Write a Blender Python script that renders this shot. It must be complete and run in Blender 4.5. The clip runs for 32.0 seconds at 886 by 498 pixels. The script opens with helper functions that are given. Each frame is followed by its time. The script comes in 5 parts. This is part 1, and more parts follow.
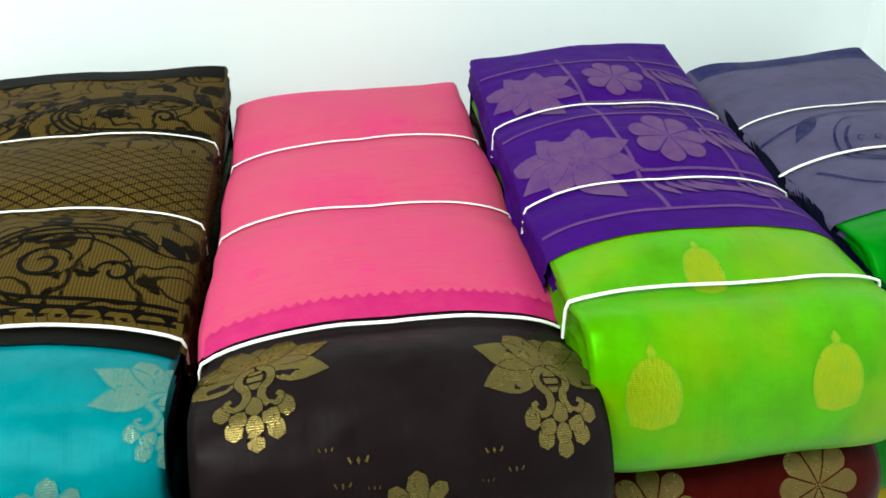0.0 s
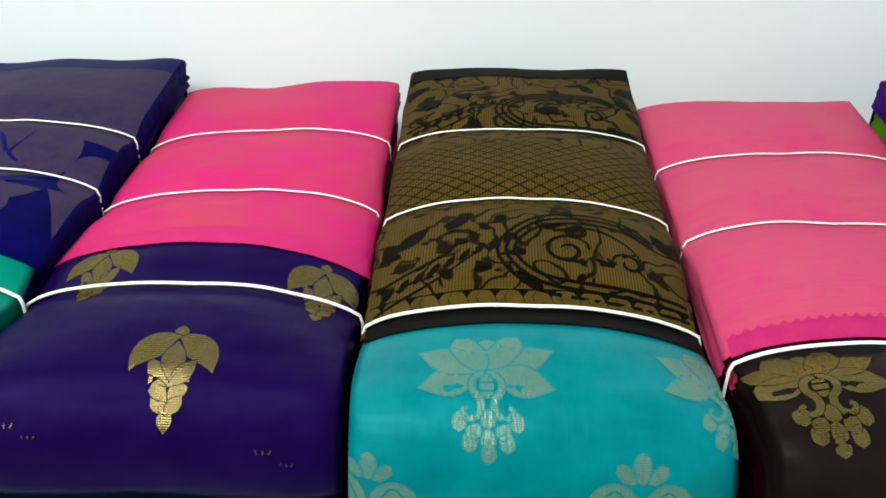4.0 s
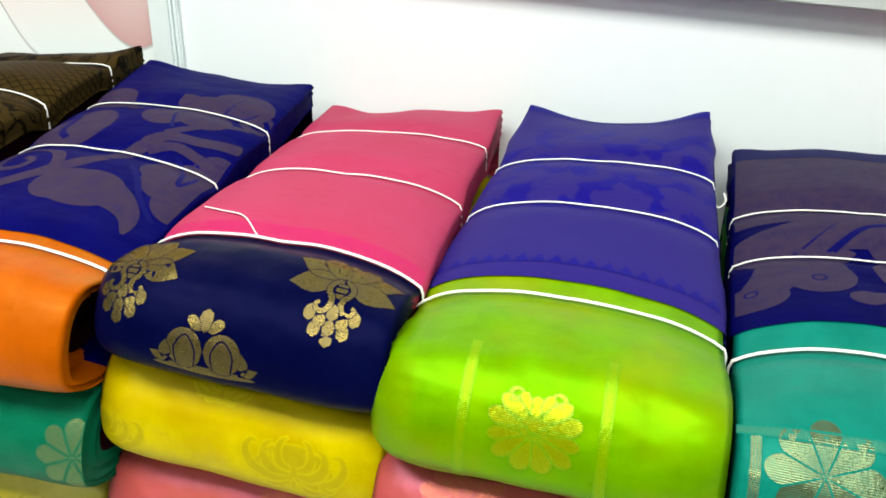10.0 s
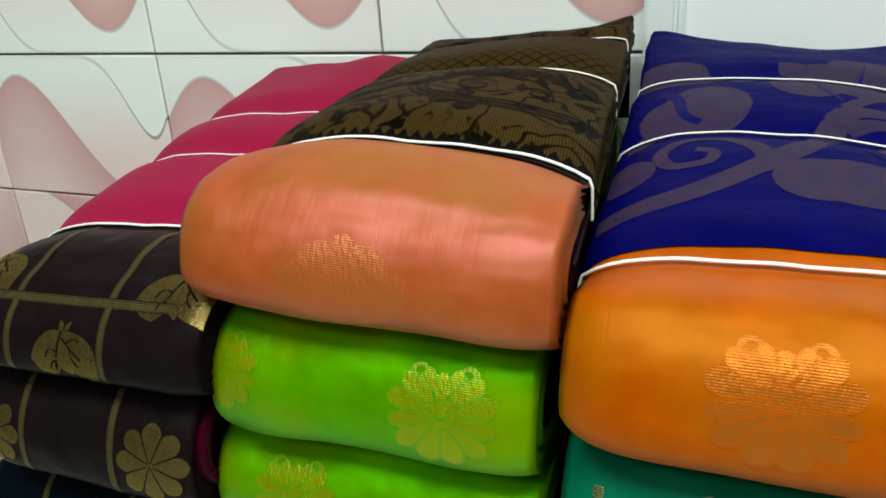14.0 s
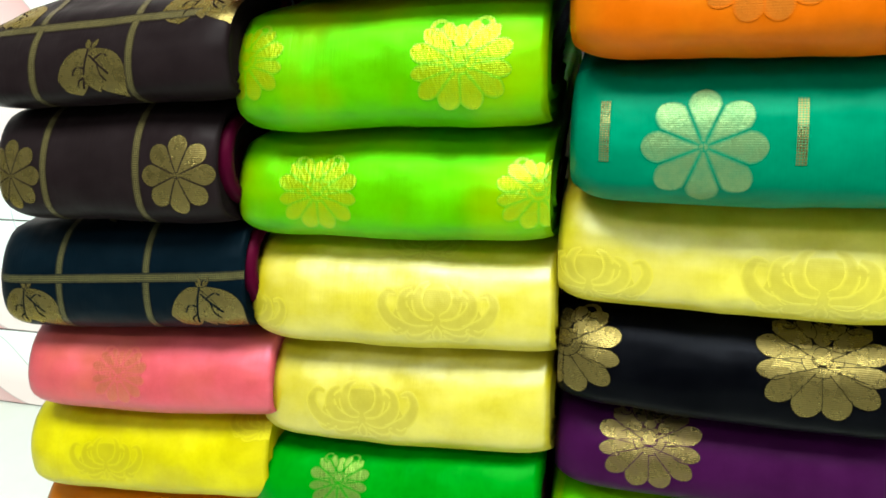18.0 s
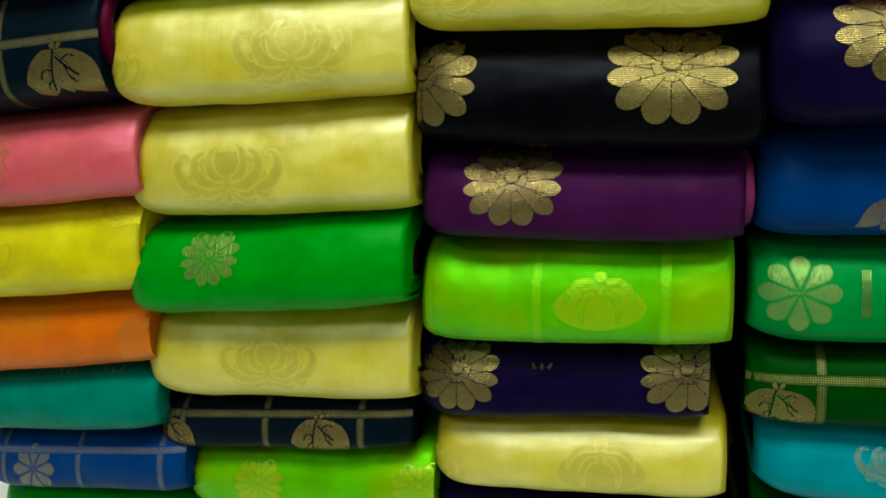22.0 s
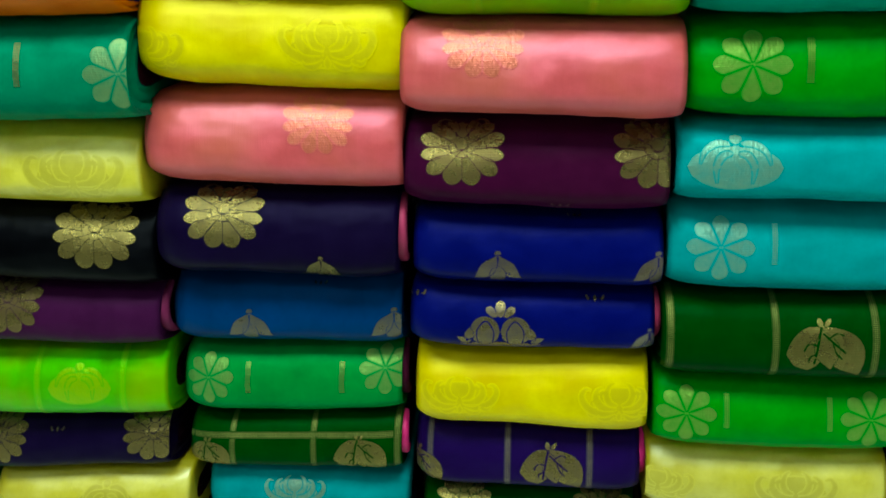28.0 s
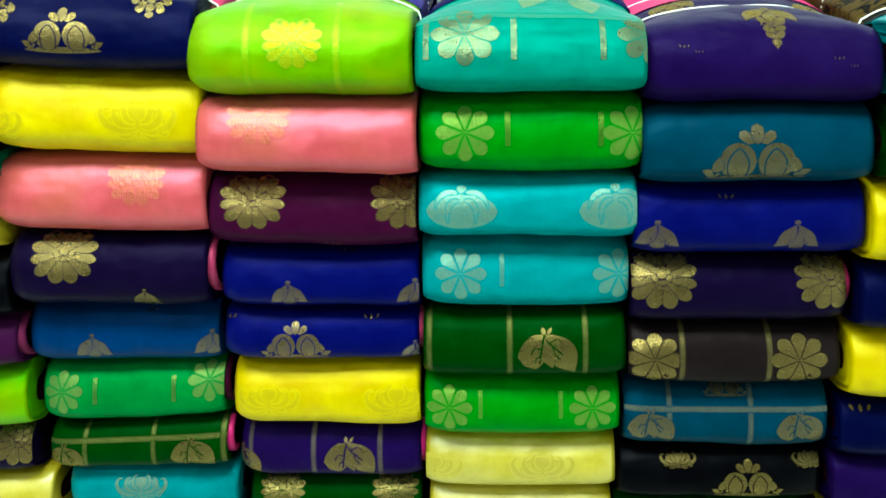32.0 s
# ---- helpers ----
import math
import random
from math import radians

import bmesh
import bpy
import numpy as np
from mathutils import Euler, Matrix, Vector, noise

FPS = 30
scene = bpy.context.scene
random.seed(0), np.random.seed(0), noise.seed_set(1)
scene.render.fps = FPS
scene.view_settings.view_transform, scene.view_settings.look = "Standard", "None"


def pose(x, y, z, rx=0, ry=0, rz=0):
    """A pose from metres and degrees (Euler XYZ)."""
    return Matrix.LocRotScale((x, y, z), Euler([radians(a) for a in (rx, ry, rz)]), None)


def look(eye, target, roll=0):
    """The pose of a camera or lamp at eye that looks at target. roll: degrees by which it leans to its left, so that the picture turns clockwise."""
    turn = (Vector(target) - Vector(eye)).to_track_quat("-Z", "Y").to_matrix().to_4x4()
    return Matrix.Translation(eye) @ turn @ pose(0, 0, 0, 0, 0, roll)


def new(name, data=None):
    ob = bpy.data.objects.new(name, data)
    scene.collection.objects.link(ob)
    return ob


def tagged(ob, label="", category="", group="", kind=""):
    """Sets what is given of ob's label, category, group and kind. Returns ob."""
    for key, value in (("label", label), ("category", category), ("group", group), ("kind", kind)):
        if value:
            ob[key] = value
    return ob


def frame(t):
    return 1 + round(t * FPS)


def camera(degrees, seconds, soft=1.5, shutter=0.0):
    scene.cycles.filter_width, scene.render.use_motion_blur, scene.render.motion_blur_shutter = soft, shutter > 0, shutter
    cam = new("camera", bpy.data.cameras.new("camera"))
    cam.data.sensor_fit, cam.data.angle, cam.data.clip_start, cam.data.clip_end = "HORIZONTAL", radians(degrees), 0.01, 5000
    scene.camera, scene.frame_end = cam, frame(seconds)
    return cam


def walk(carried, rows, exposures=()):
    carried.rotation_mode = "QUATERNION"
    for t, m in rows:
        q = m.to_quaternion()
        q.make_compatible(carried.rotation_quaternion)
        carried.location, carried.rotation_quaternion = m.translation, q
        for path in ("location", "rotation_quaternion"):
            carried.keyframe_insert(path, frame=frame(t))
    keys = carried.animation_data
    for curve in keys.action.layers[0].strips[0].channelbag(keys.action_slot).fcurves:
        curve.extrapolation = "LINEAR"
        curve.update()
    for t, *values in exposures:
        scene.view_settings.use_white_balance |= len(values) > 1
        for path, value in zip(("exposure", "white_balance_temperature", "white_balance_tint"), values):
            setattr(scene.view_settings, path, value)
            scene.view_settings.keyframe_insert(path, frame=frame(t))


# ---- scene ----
cam = camera(58.0, 32.0, soft=1.7)
PATH = [
    (0, (0.9603, -0.4284, 0.3441), (1.1756, 0.4353, -0.1114), 1.38),
    (0.5, (0.9340, -0.4268, 0.3472), (1.1271, 0.4405, -0.1117), 1.39),
    (1, (0.9083, -0.4259, 0.3486), (1.0816, 0.4445, -0.1123), 1.24),
    (1.5, (0.8781, -0.4291, 0.3474), (1.0267, 0.4451, -0.1150), 1.54),
    (2, (0.8544, -0.4339, 0.3486), (0.9795, 0.4428, -0.1159), 1.51),
    (2.5, (0.8182, -0.4319, 0.3513), (0.9261, 0.4447, -0.1177), 1.78),
    (4.5, (0.5856, -0.4138, 0.3539), (0.5960, 0.4714, -0.1110), 2.26),
    (5, (0.4831, -0.4254, 0.3516), (0.4580, 0.4593, -0.1138), 1.90),
    (5.5, (0.4269, -0.4276, 0.3515), (0.3974, 0.4567, -0.1144), 1.73),
    (6, (0.3593, -0.4410, 0.3497), (0.3157, 0.4443, -0.1134), 2.03),
    (6.5, (0.2966, -0.4524, 0.3481), (0.2332, 0.4326, -0.1130), 2.96),
    (7, (0.2520, -0.4713, 0.3578), (0.1750, 0.4194, -0.0902), 3.74),
    (7.5, (0.2185, -0.4819, 0.3584), (0.1205, 0.4123, -0.0785), 3.40),
    (8, (0.1899, -0.4847, 0.3584), (0.0746, 0.4088, -0.0756), 2.91),
    (8.5, (0.1572, -0.4896, 0.3607), (0.0169, 0.4010, -0.0720), 2.46),
    (9, (0.1229, -0.4900, 0.3609), (-0.0514, 0.3979, -0.0648), 2.10),
    (9.5, (0.0881, -0.4867, 0.3661), (-0.1124, 0.4021, -0.0459), 1.94),
    (10, (0.0549, -0.4809, 0.3654), (-0.1762, 0.4054, -0.0361), 1.20),
    (10.5, (0.0068, -0.4768, 0.3689), (-0.2485, 0.4103, -0.0156), 0.60),
    (11, (-0.0510, -0.4755, 0.3682), (-0.3419, 0.4023, -0.0124), 0.20),
    (11.5, (-0.1364, -0.4204, 0.3720), (-0.4505, 0.4528, -0.0009), -1.28),
    (12, (-0.2699, -0.3991, 0.3884), (-0.6131, 0.4678, 0.0267), -2.60),
    (12.5, (-0.3455, -0.3970, 0.3742), (-0.6968, 0.4660, 0.0109), -3.27),
    (13, (-0.4273, -0.4120, 0.3601), (-0.7853, 0.4462, -0.0076), -3.58),
    (13.5, (-0.4854, -0.4097, 0.3287), (-0.8465, 0.4431, -0.0485), -3.75),
    (14, (-0.5338, -0.4065, 0.2735), (-0.8982, 0.4436, -0.1066), -3.92),
    (14.5, (-0.5776, -0.4056, 0.2268), (-0.9402, 0.4426, -0.1590), -4.04),
    (15, (-0.5981, -0.4083, 0.1853), (-0.9360, 0.4436, -0.2147), -4.49),
    (15.5, (-0.6091, -0.4449, 0.1497), (-0.9499, 0.4140, -0.2326), -5.16),
    (17.5, (-0.5701, -0.5435, 0.0567), (-0.8743, 0.3434, -0.2908), -3.96),
    (18, (-0.5497, -0.5675, 0.0532), (-0.8472, 0.3214, -0.2951), -3.96),
    (18.5, (-0.5355, -0.5905, 0.0444), (-0.8261, 0.2989, -0.3085), -4.87),
    (19, (-0.5336, -0.6015, 0.0015), (-0.8247, 0.2869, -0.3536), -4.99),
    (19.5, (-0.5265, -0.6061, -0.0216), (-0.8176, 0.2830, -0.3748), -4.98),
    (20, (-0.5216, -0.6035, -0.0476), (-0.8078, 0.2846, -0.4074), -5.09),
    (20.5, (-0.5179, -0.5928, -0.0853), (-0.7920, 0.2980, -0.4476), -4.86),
    (21, (-0.5018, -0.5906, -0.1126), (-0.7720, 0.3006, -0.4769), -4.78),
    (21.5, (-0.4901, -0.5959, -0.1381), (-0.7598, 0.2955, -0.5023), -4.75),
    (22, (-0.4583, -0.6004, -0.1429), (-0.7239, 0.2914, -0.5092), -4.68),
    (22.5, (-0.4349, -0.5894, -0.1518), (-0.6905, 0.3052, -0.5183), -4.44),
    (23, (-0.4067, -0.5781, -0.1370), (-0.6452, 0.3206, -0.5051), -4.17),
    (23.5, (-0.3828, -0.5621, -0.1292), (-0.5927, 0.3433, -0.4982), -3.99),
    (24, (-0.3471, -0.5500, -0.1253), (-0.5325, 0.3618, -0.4917), -3.89),
    (24.5, (-0.2902, -0.5564, -0.1149), (-0.4548, 0.3567, -0.4878), -3.45),
    (25, (-0.2310, -0.5894, -0.0999), (-0.3810, 0.3261, -0.4734), -2.70),
    (25.5, (-0.1676, -0.6286, -0.0777), (-0.3077, 0.2911, -0.4444), -2.36),
    (26, (-0.1178, -0.6671, -0.0410), (-0.2609, 0.2515, -0.4093), -2.41),
    (26.5, (-0.0634, -0.6688, -0.0365), (-0.1939, 0.2510, -0.4066), -2.28),
    (28.5, (0.0153, -0.7761, 0.0666), (-0.0910, 0.1536, -0.2861), -1.41),
    (29, (0.0328, -0.7989, 0.0962), (-0.0637, 0.1391, -0.2368), -1.32),
    (29.5, (0.0510, -0.8220, 0.1179), (-0.0393, 0.1199, -0.2056), -1.54),
    (30, (0.0756, -0.8260, 0.1168), (-0.0060, 0.1190, -0.2001), -1.97),
    (30.5, (0.1113, -0.8476, 0.1223), (0.0370, 0.0980, -0.1944), -2.08),
    (31, (0.1532, -0.8710, 0.1085), (0.0845, 0.0733, -0.2135), -2.24),
    (31.5, (0.1929, -0.8847, 0.1047), (0.1272, 0.0553, -0.2302), -2.24),
    (32, (0.2179, -0.9031, 0.1077), (0.1562, 0.0350, -0.2332), -1.83),
]
EXPOSURES = [(0, 0.51, 6700, 0), (2.5, 0.46, 6700, 1), (4.5, 0.14, 6700, 5), (6, -0.07, 6600, 8), (7, -0.27, 6800, 6), (9, 0.20, 7000, 6), (10.5, 0.18, 7000, 6), (11.2, -0.06, 7000, 5),
             (12, -0.4, 6900, 4), (13, -0.32, 6900, 5), (14, -0.32, 6900, 4), (15, 0.26, 6800, 2), (17.5, 0.92, 6600, 0), (19, 1.0, 6600, -3), (20, 0.82, 6600, -3), (21, 0.44, 6600, -3), (22, 0.2, 6600, -2),
             (23, 0.10, 6600, -6), (24, 0.06, 6550, -11), (26, 0.70, 6500, -22), (29, 0.20, 6350, -26), (30, 0.28, 6350, -22), (31, 0.42, 6400, -18), (32, 0.75, 6400, -14)]
walk(cam, [(t, look(eye, target, roll)) for t, eye, target, roll in PATH],
     exposures=EXPOSURES)

# ---- light: an unseen white ceiling lamp of a small shop, and an added fill ----
world = bpy.data.worlds.new("world")
scene.world = world
world.use_nodes = True
world.node_tree.nodes["Background"].inputs[0].default_value = (0.9, 0.95, 1.0, 1)
world.node_tree.nodes["Background"].inputs[1].default_value = 0.02


def area_lamp(name, eye, target, size_x, size_y, watts, colour):
    data = bpy.data.lights.new(name, "AREA")
    data.shape, data.size, data.size_y, data.energy, data.color = "RECTANGLE", size_x, size_y, watts, colour
    ob = new(name, data)
    ob.matrix_world = look(eye, target)
    return ob


LIT = (0.94, 0.985, 1.0)
area_lamp("tube_lamp", (-0.40, -0.95, 2.02), (-0.40, -0.95, 0), 2.6, 0.7, 108, LIT)
# fill lamp, added to brighten the fronts of the lower folds
area_lamp("tube_lamp", (-1.3, -2.3, 2.02), (-1.3, -2.3, 0), 1.6, 0.5, 26, LIT)


# ---- materials ----
def rgb(h):
    c = [int(h[i:i + 2], 16) / 255 for i in (0, 2, 4)]
    return tuple(x / 12.92 if x < 0.04045 else ((x + 0.055) / 1.055) ** 2.4 for x in c)


def dye(h):
    """A dyed cloth's base colour: deeper than the swatch."""
    return tuple(0.60 * x ** 1.28 for x in rgb(h))


class Graph:
    """A small helper to wire a Principled material."""

    def __init__(self, name):
        self.m = bpy.data.materials.new(name)
        self.m.use_nodes = True
        self.t = self.m.node_tree
        self.p = self.t.nodes["Principled BSDF"]

    def node(self, kind, operation="", data_type="", bands_direction="", uv_map=""):
        n = self.t.nodes.new(kind)
        if operation:
            n.operation = operation
        if data_type:
            n.data_type = data_type
        if bands_direction:
            n.bands_direction = bands_direction
        if uv_map:
            n.uv_map = uv_map
        return n

    def put(self, socket, v):
        if isinstance(v, bpy.types.NodeSocket):
            self.t.links.new(v, socket)
        else:
            socket.default_value = v

    def math(self, op, a, b=0.0, c=0.0):
        n = self.node("ShaderNodeMath", operation=op)
        for s, v in zip(n.inputs, (a, b, c)):
            self.put(s, v)
        return n.outputs[0]

    def mix(self, f, a, b):
        n = self.node("ShaderNodeMix", data_type="RGBA")
        self.put(n.inputs[0], f)
        for s, v in ((n.inputs[6], a), (n.inputs[7], b)):
            self.put(s, (*v, 1) if isinstance(v, tuple) and len(v) == 3 else v)
        return n.outputs[2]

    def coords(self, uv=True, scale=(1, 1, 1), loc=(0, 0, 0), rot=(0, 0, 0)):
        src = self.node("ShaderNodeTexCoord").outputs["UV" if uv else "Object"]
        n = self.node("ShaderNodeMapping")
        self.put(n.inputs[0], src)
        n.inputs[1].default_value, n.inputs[2].default_value, n.inputs[3].default_value = loc, rot, scale
        return n.outputs[0]

    def noise(self, vec, scale, detail=3.0, rough=0.5):
        n = self.node("ShaderNodeTexNoise")
        self.put(n.inputs["Vector"], vec)
        n.inputs["Scale"].default_value, n.inputs["Detail"].default_value, n.inputs["Roughness"].default_value = scale, detail, rough
        return n.outputs[0]

    def ramp(self, f, lo, hi, a=0.0, b=1.0):
        n = self.node("ShaderNodeMapRange")
        for s, v in zip(n.inputs, (f, lo, hi, a, b)):
            self.put(s, v)
        return n.outputs[0]

    def bump(self, height, strength, distance):
        n = self.node("ShaderNodeBump")
        n.inputs["Strength"].default_value, n.inputs["Distance"].default_value = strength, distance
        self.put(n.inputs["Height"], height)
        self.put(self.p.inputs["Normal"], n.outputs[0])

    def set(self, **values):
        for key, v in values.items():
            s = self.p.inputs[key.replace("_", " ")]
            self.put(s, (*v, 1) if isinstance(v, tuple) and len(v) == 3 else v)
        return self.m


def dim(c, k):
    return tuple(x * k for x in c)


def lerp(a, b, k):
    return tuple(x + (y - x) * k for x, y in zip(a, b))


def glow(c):
    """The tint of the light that dyed filaments throw back."""
    m = max(max(c), 1e-4)
    return tuple((x / m) * min(1.0, 0.25 + m ** 0.5) for x in c)


MATS = {}


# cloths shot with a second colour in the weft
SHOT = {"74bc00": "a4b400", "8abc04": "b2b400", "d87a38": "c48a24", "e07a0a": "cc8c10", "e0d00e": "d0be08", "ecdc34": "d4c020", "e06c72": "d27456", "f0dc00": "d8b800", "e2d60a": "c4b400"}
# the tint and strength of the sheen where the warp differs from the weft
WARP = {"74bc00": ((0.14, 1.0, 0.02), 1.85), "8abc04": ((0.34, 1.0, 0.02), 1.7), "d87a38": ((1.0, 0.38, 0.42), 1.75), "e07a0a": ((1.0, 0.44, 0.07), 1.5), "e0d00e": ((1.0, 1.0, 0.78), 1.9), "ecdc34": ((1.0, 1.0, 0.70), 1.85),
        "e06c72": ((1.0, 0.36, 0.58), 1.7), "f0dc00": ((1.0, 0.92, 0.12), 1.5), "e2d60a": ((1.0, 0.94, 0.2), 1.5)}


def sheen(c):
    """How strongly, and in which tint, a dyed silk shines."""
    light = max(c)
    return 0.07 + 0.95 * light, lerp(glow(c), (1, 1, 1), 0.1 + 0.6 * min(c) / light + 0.15 * light)


def silk(h, cloud=0.14, rough=0.40):
    """Woven art silk: slubs along the weft, soft mottling and wrinkles, a broad sheen."""
    key = ("silk", h, cloud, rough)
    if key not in MATS:
        g = Graph("silk_" + h)
        c = dye(h)
        seed = (int(h, 16) % 97) * 0.37
        blot = g.noise(g.coords(loc=(seed, 0, 0)), 24, 4, 0.6)
        drift = g.noise(g.coords(loc=(0, seed, 0)), 8, 3, 0.55)
        slub = g.noise(g.coords(scale=(14, 700, 1)), 1.0, 2)
        warp = g.noise(g.coords(scale=(900, 10, 1)), 1.0, 1)
        crease = g.noise(g.coords(scale=(13, 20, 1), loc=(seed, seed, 0)), 1.0, 2, 0.5)
        streak = g.noise(g.coords(scale=(70, 5, 1), loc=(seed, 0, seed)), 1.0, 4, 0.62)
        fleck = g.noise(g.coords(scale=(260, 260, 1)), 1.0, 2)
        col = g.mix(g.ramp(blot, 0.3, 0.7), dim(c, 1 - 1.5 * cloud), dim(c, 1 + 0.7 * cloud))
        col = g.mix(g.ramp(fleck, 0.45, 0.7, 0.0, 0.10), col, dim(c, 0.62))
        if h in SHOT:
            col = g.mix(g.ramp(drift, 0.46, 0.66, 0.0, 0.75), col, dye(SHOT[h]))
        col = g.mix(g.ramp(slub, 0.42, 0.75, 0.0, 0.06), col, dim(c, 0.75))
        rough += 0.04 if h in WARP else 0.0
        rough_map = g.math("ADD", g.ramp(slub, 0.3, 0.7, rough - 0.02, rough + 0.03), g.ramp(blot, 0.35, 0.65, -0.05, 0.06))
        height = g.math("ADD", g.math("MULTIPLY", crease, 7.0), g.math("MULTIPLY", warp, 0.08))
        height = g.math("ADD", height, g.math("MULTIPLY", streak, 0.7))
        g.bump(height, 0.46, 0.0016)
        gloss, tint = sheen(c)
        gloss *= 1.0 if rough < 0.5 else 0.5
        index = 1.5 + 0.6 * max(c) if rough < 0.5 else 1.5
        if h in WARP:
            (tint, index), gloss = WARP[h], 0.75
        gloss = g.math("MULTIPLY", g.math("ADD", g.ramp(drift, 0.35, 0.65, 0.3, 0.65), g.ramp(blot, 0.35, 0.65, 0.2, 0.65)), gloss)
        MATS[key] = g.set(Base_Color=col, Roughness=rough_map, IOR=index, Specular_IOR_Level=gloss, Specular_Tint=tint)
    return MATS[key]


GOLD = (0.135, 0.100, 0.030)


def inlay(ground, colour="", faint=0.0, metal=1.0, checked=False):
    """Figures woven in with a second thread: ragged rims where the ground shows, fine ribs, worn spots.
    ground, colour: dyes, the colour gold where none is given. faint: how far it sinks into the ground.
    checked: a band of small lozenges. The second uv map holds the distance from the rim and, for tie lines, a 1."""
    key = ("inlay", ground, colour, faint, checked)
    if key not in MATS:
        g = Graph("zari_thread" if not colour else "figure_thread")
        base = dye(ground)
        bright = base[0] > 0.3 and base[1] > 0.25
        if colour:
            c = lerp(dye(colour), base, faint)
        elif faint < 0.3:
            c = lerp(base, GOLD, 1 - 1.4 * faint)
        elif bright:
            c = lerp(base, (0.16, 0.125, 0.012), 0.62 * (1 - faint) ** 0.38)
        else:
            c = lerp(base, (0.60, 0.46, 0.0) if ground in ("74bc00", "8abc04") else (0.42, 0.22, 0.04) if base[0] > 0.3 else (0.38, 0.32, 0.10), (0.48 if ground in ("74bc00", "8abc04") else 0.38) * (1 - faint) ** 0.4)
        weft = g.node("ShaderNodeUVMap", uv_map="Weft")
        sep = g.node("ShaderNodeSeparateXYZ")
        g.put(sep.inputs[0], weft.outputs[0])
        ragged = g.noise(g.coords(scale=(900, 500, 1)), 1.0, 2)
        rim = g.math("ADD", sep.outputs[0], g.math("MULTIPLY", g.math("SUBTRACT", ragged, 0.5), 0.0009))
        mask = g.ramp(rim, 0.0004, 0.0009) if faint < 0.3 else g.ramp(rim, 0.0, 0.0026)
        mask = g.math("MULTIPLY", mask, g.math("SUBTRACT", 1.0, sep.outputs[1]))
        wear = g.noise(g.coords(), 60, 4, 0.7)
        mask = g.math("MULTIPLY", mask, g.ramp(wear, 0.42, 0.80, 1.0, 0.45))
        rib = g.node("ShaderNodeTexWave", bands_direction="Y")
        g.put(rib.inputs["Vector"], g.coords())
        rib.inputs["Scale"].default_value = 200
        rib.inputs["Distortion"].default_value = 0.8
        if checked:
            uv = g.node("ShaderNodeSeparateXYZ")
            g.put(uv.inputs[0], g.coords())
            p = g.math("SINE", g.math("MULTIPLY", g.math("ADD", uv.outputs[0], uv.outputs[1]), 1700))
            q = g.math("SINE", g.math("MULTIPLY", g.math("SUBTRACT", uv.outputs[0], uv.outputs[1]), 1700))
            mask = g.math("MULTIPLY", mask, g.ramp(g.math("MULTIPLY", p, q), -0.25, 0.35, 0.25, 1.0))
        else:
            mask = g.math("MULTIPLY", mask, g.ramp(rib.outputs[1], 0.05, 0.6, 0.76 + 0.2 * faint if not colour else 0.95, 1.0))
        col = g.mix(mask, base, c)
        glint = g.noise(g.coords(scale=(420, 160, 1)), 1.0, 2)
        g.bump(g.math("ADD", g.math("MULTIPLY", glint, 1.6), g.math("MULTIPLY", rib.outputs[1], 0.5 if faint < 0.3 else 0.2)), 0.0 if colour else 0.34 - 0.25 * faint if faint < 0.3 or bright else 0.55, 0.0007)
        if colour:
            gloss, tint = sheen(base)
            MATS[key] = g.set(Base_Color=col, Roughness=0.6, Specular_IOR_Level=gloss, Specular_Tint=tint)
        else:
            # flat metal thread over the dyed ground: dull but where it mirrors a lamp
            tint, index = WARP.get(ground, (glow(base), 1.6))
            rough = 0.22 + (0.24 if bright else 0.10) * faint
            MATS[key] = g.set(Base_Color=col, IOR=index if faint >= 0.3 else 1.6, Metallic=g.math("MULTIPLY", mask, metal * (0.85 * (1 - faint) ** 0.5 if faint < 0.3 or bright else 0.80 * (1 - faint) ** 0.6)), Roughness=g.ramp(wear, 0.3, 0.7, rough, rough + 0.12),
                              Specular_IOR_Level=0.75 if ground in WARP else g.math("MULTIPLY", mask, 0.75 * (1 - faint) ** 0.5), Specular_Tint=lerp((1.0, 0.80, 0.32), tint, faint if ground in WARP else 0.3 * faint))
    return MATS[key]


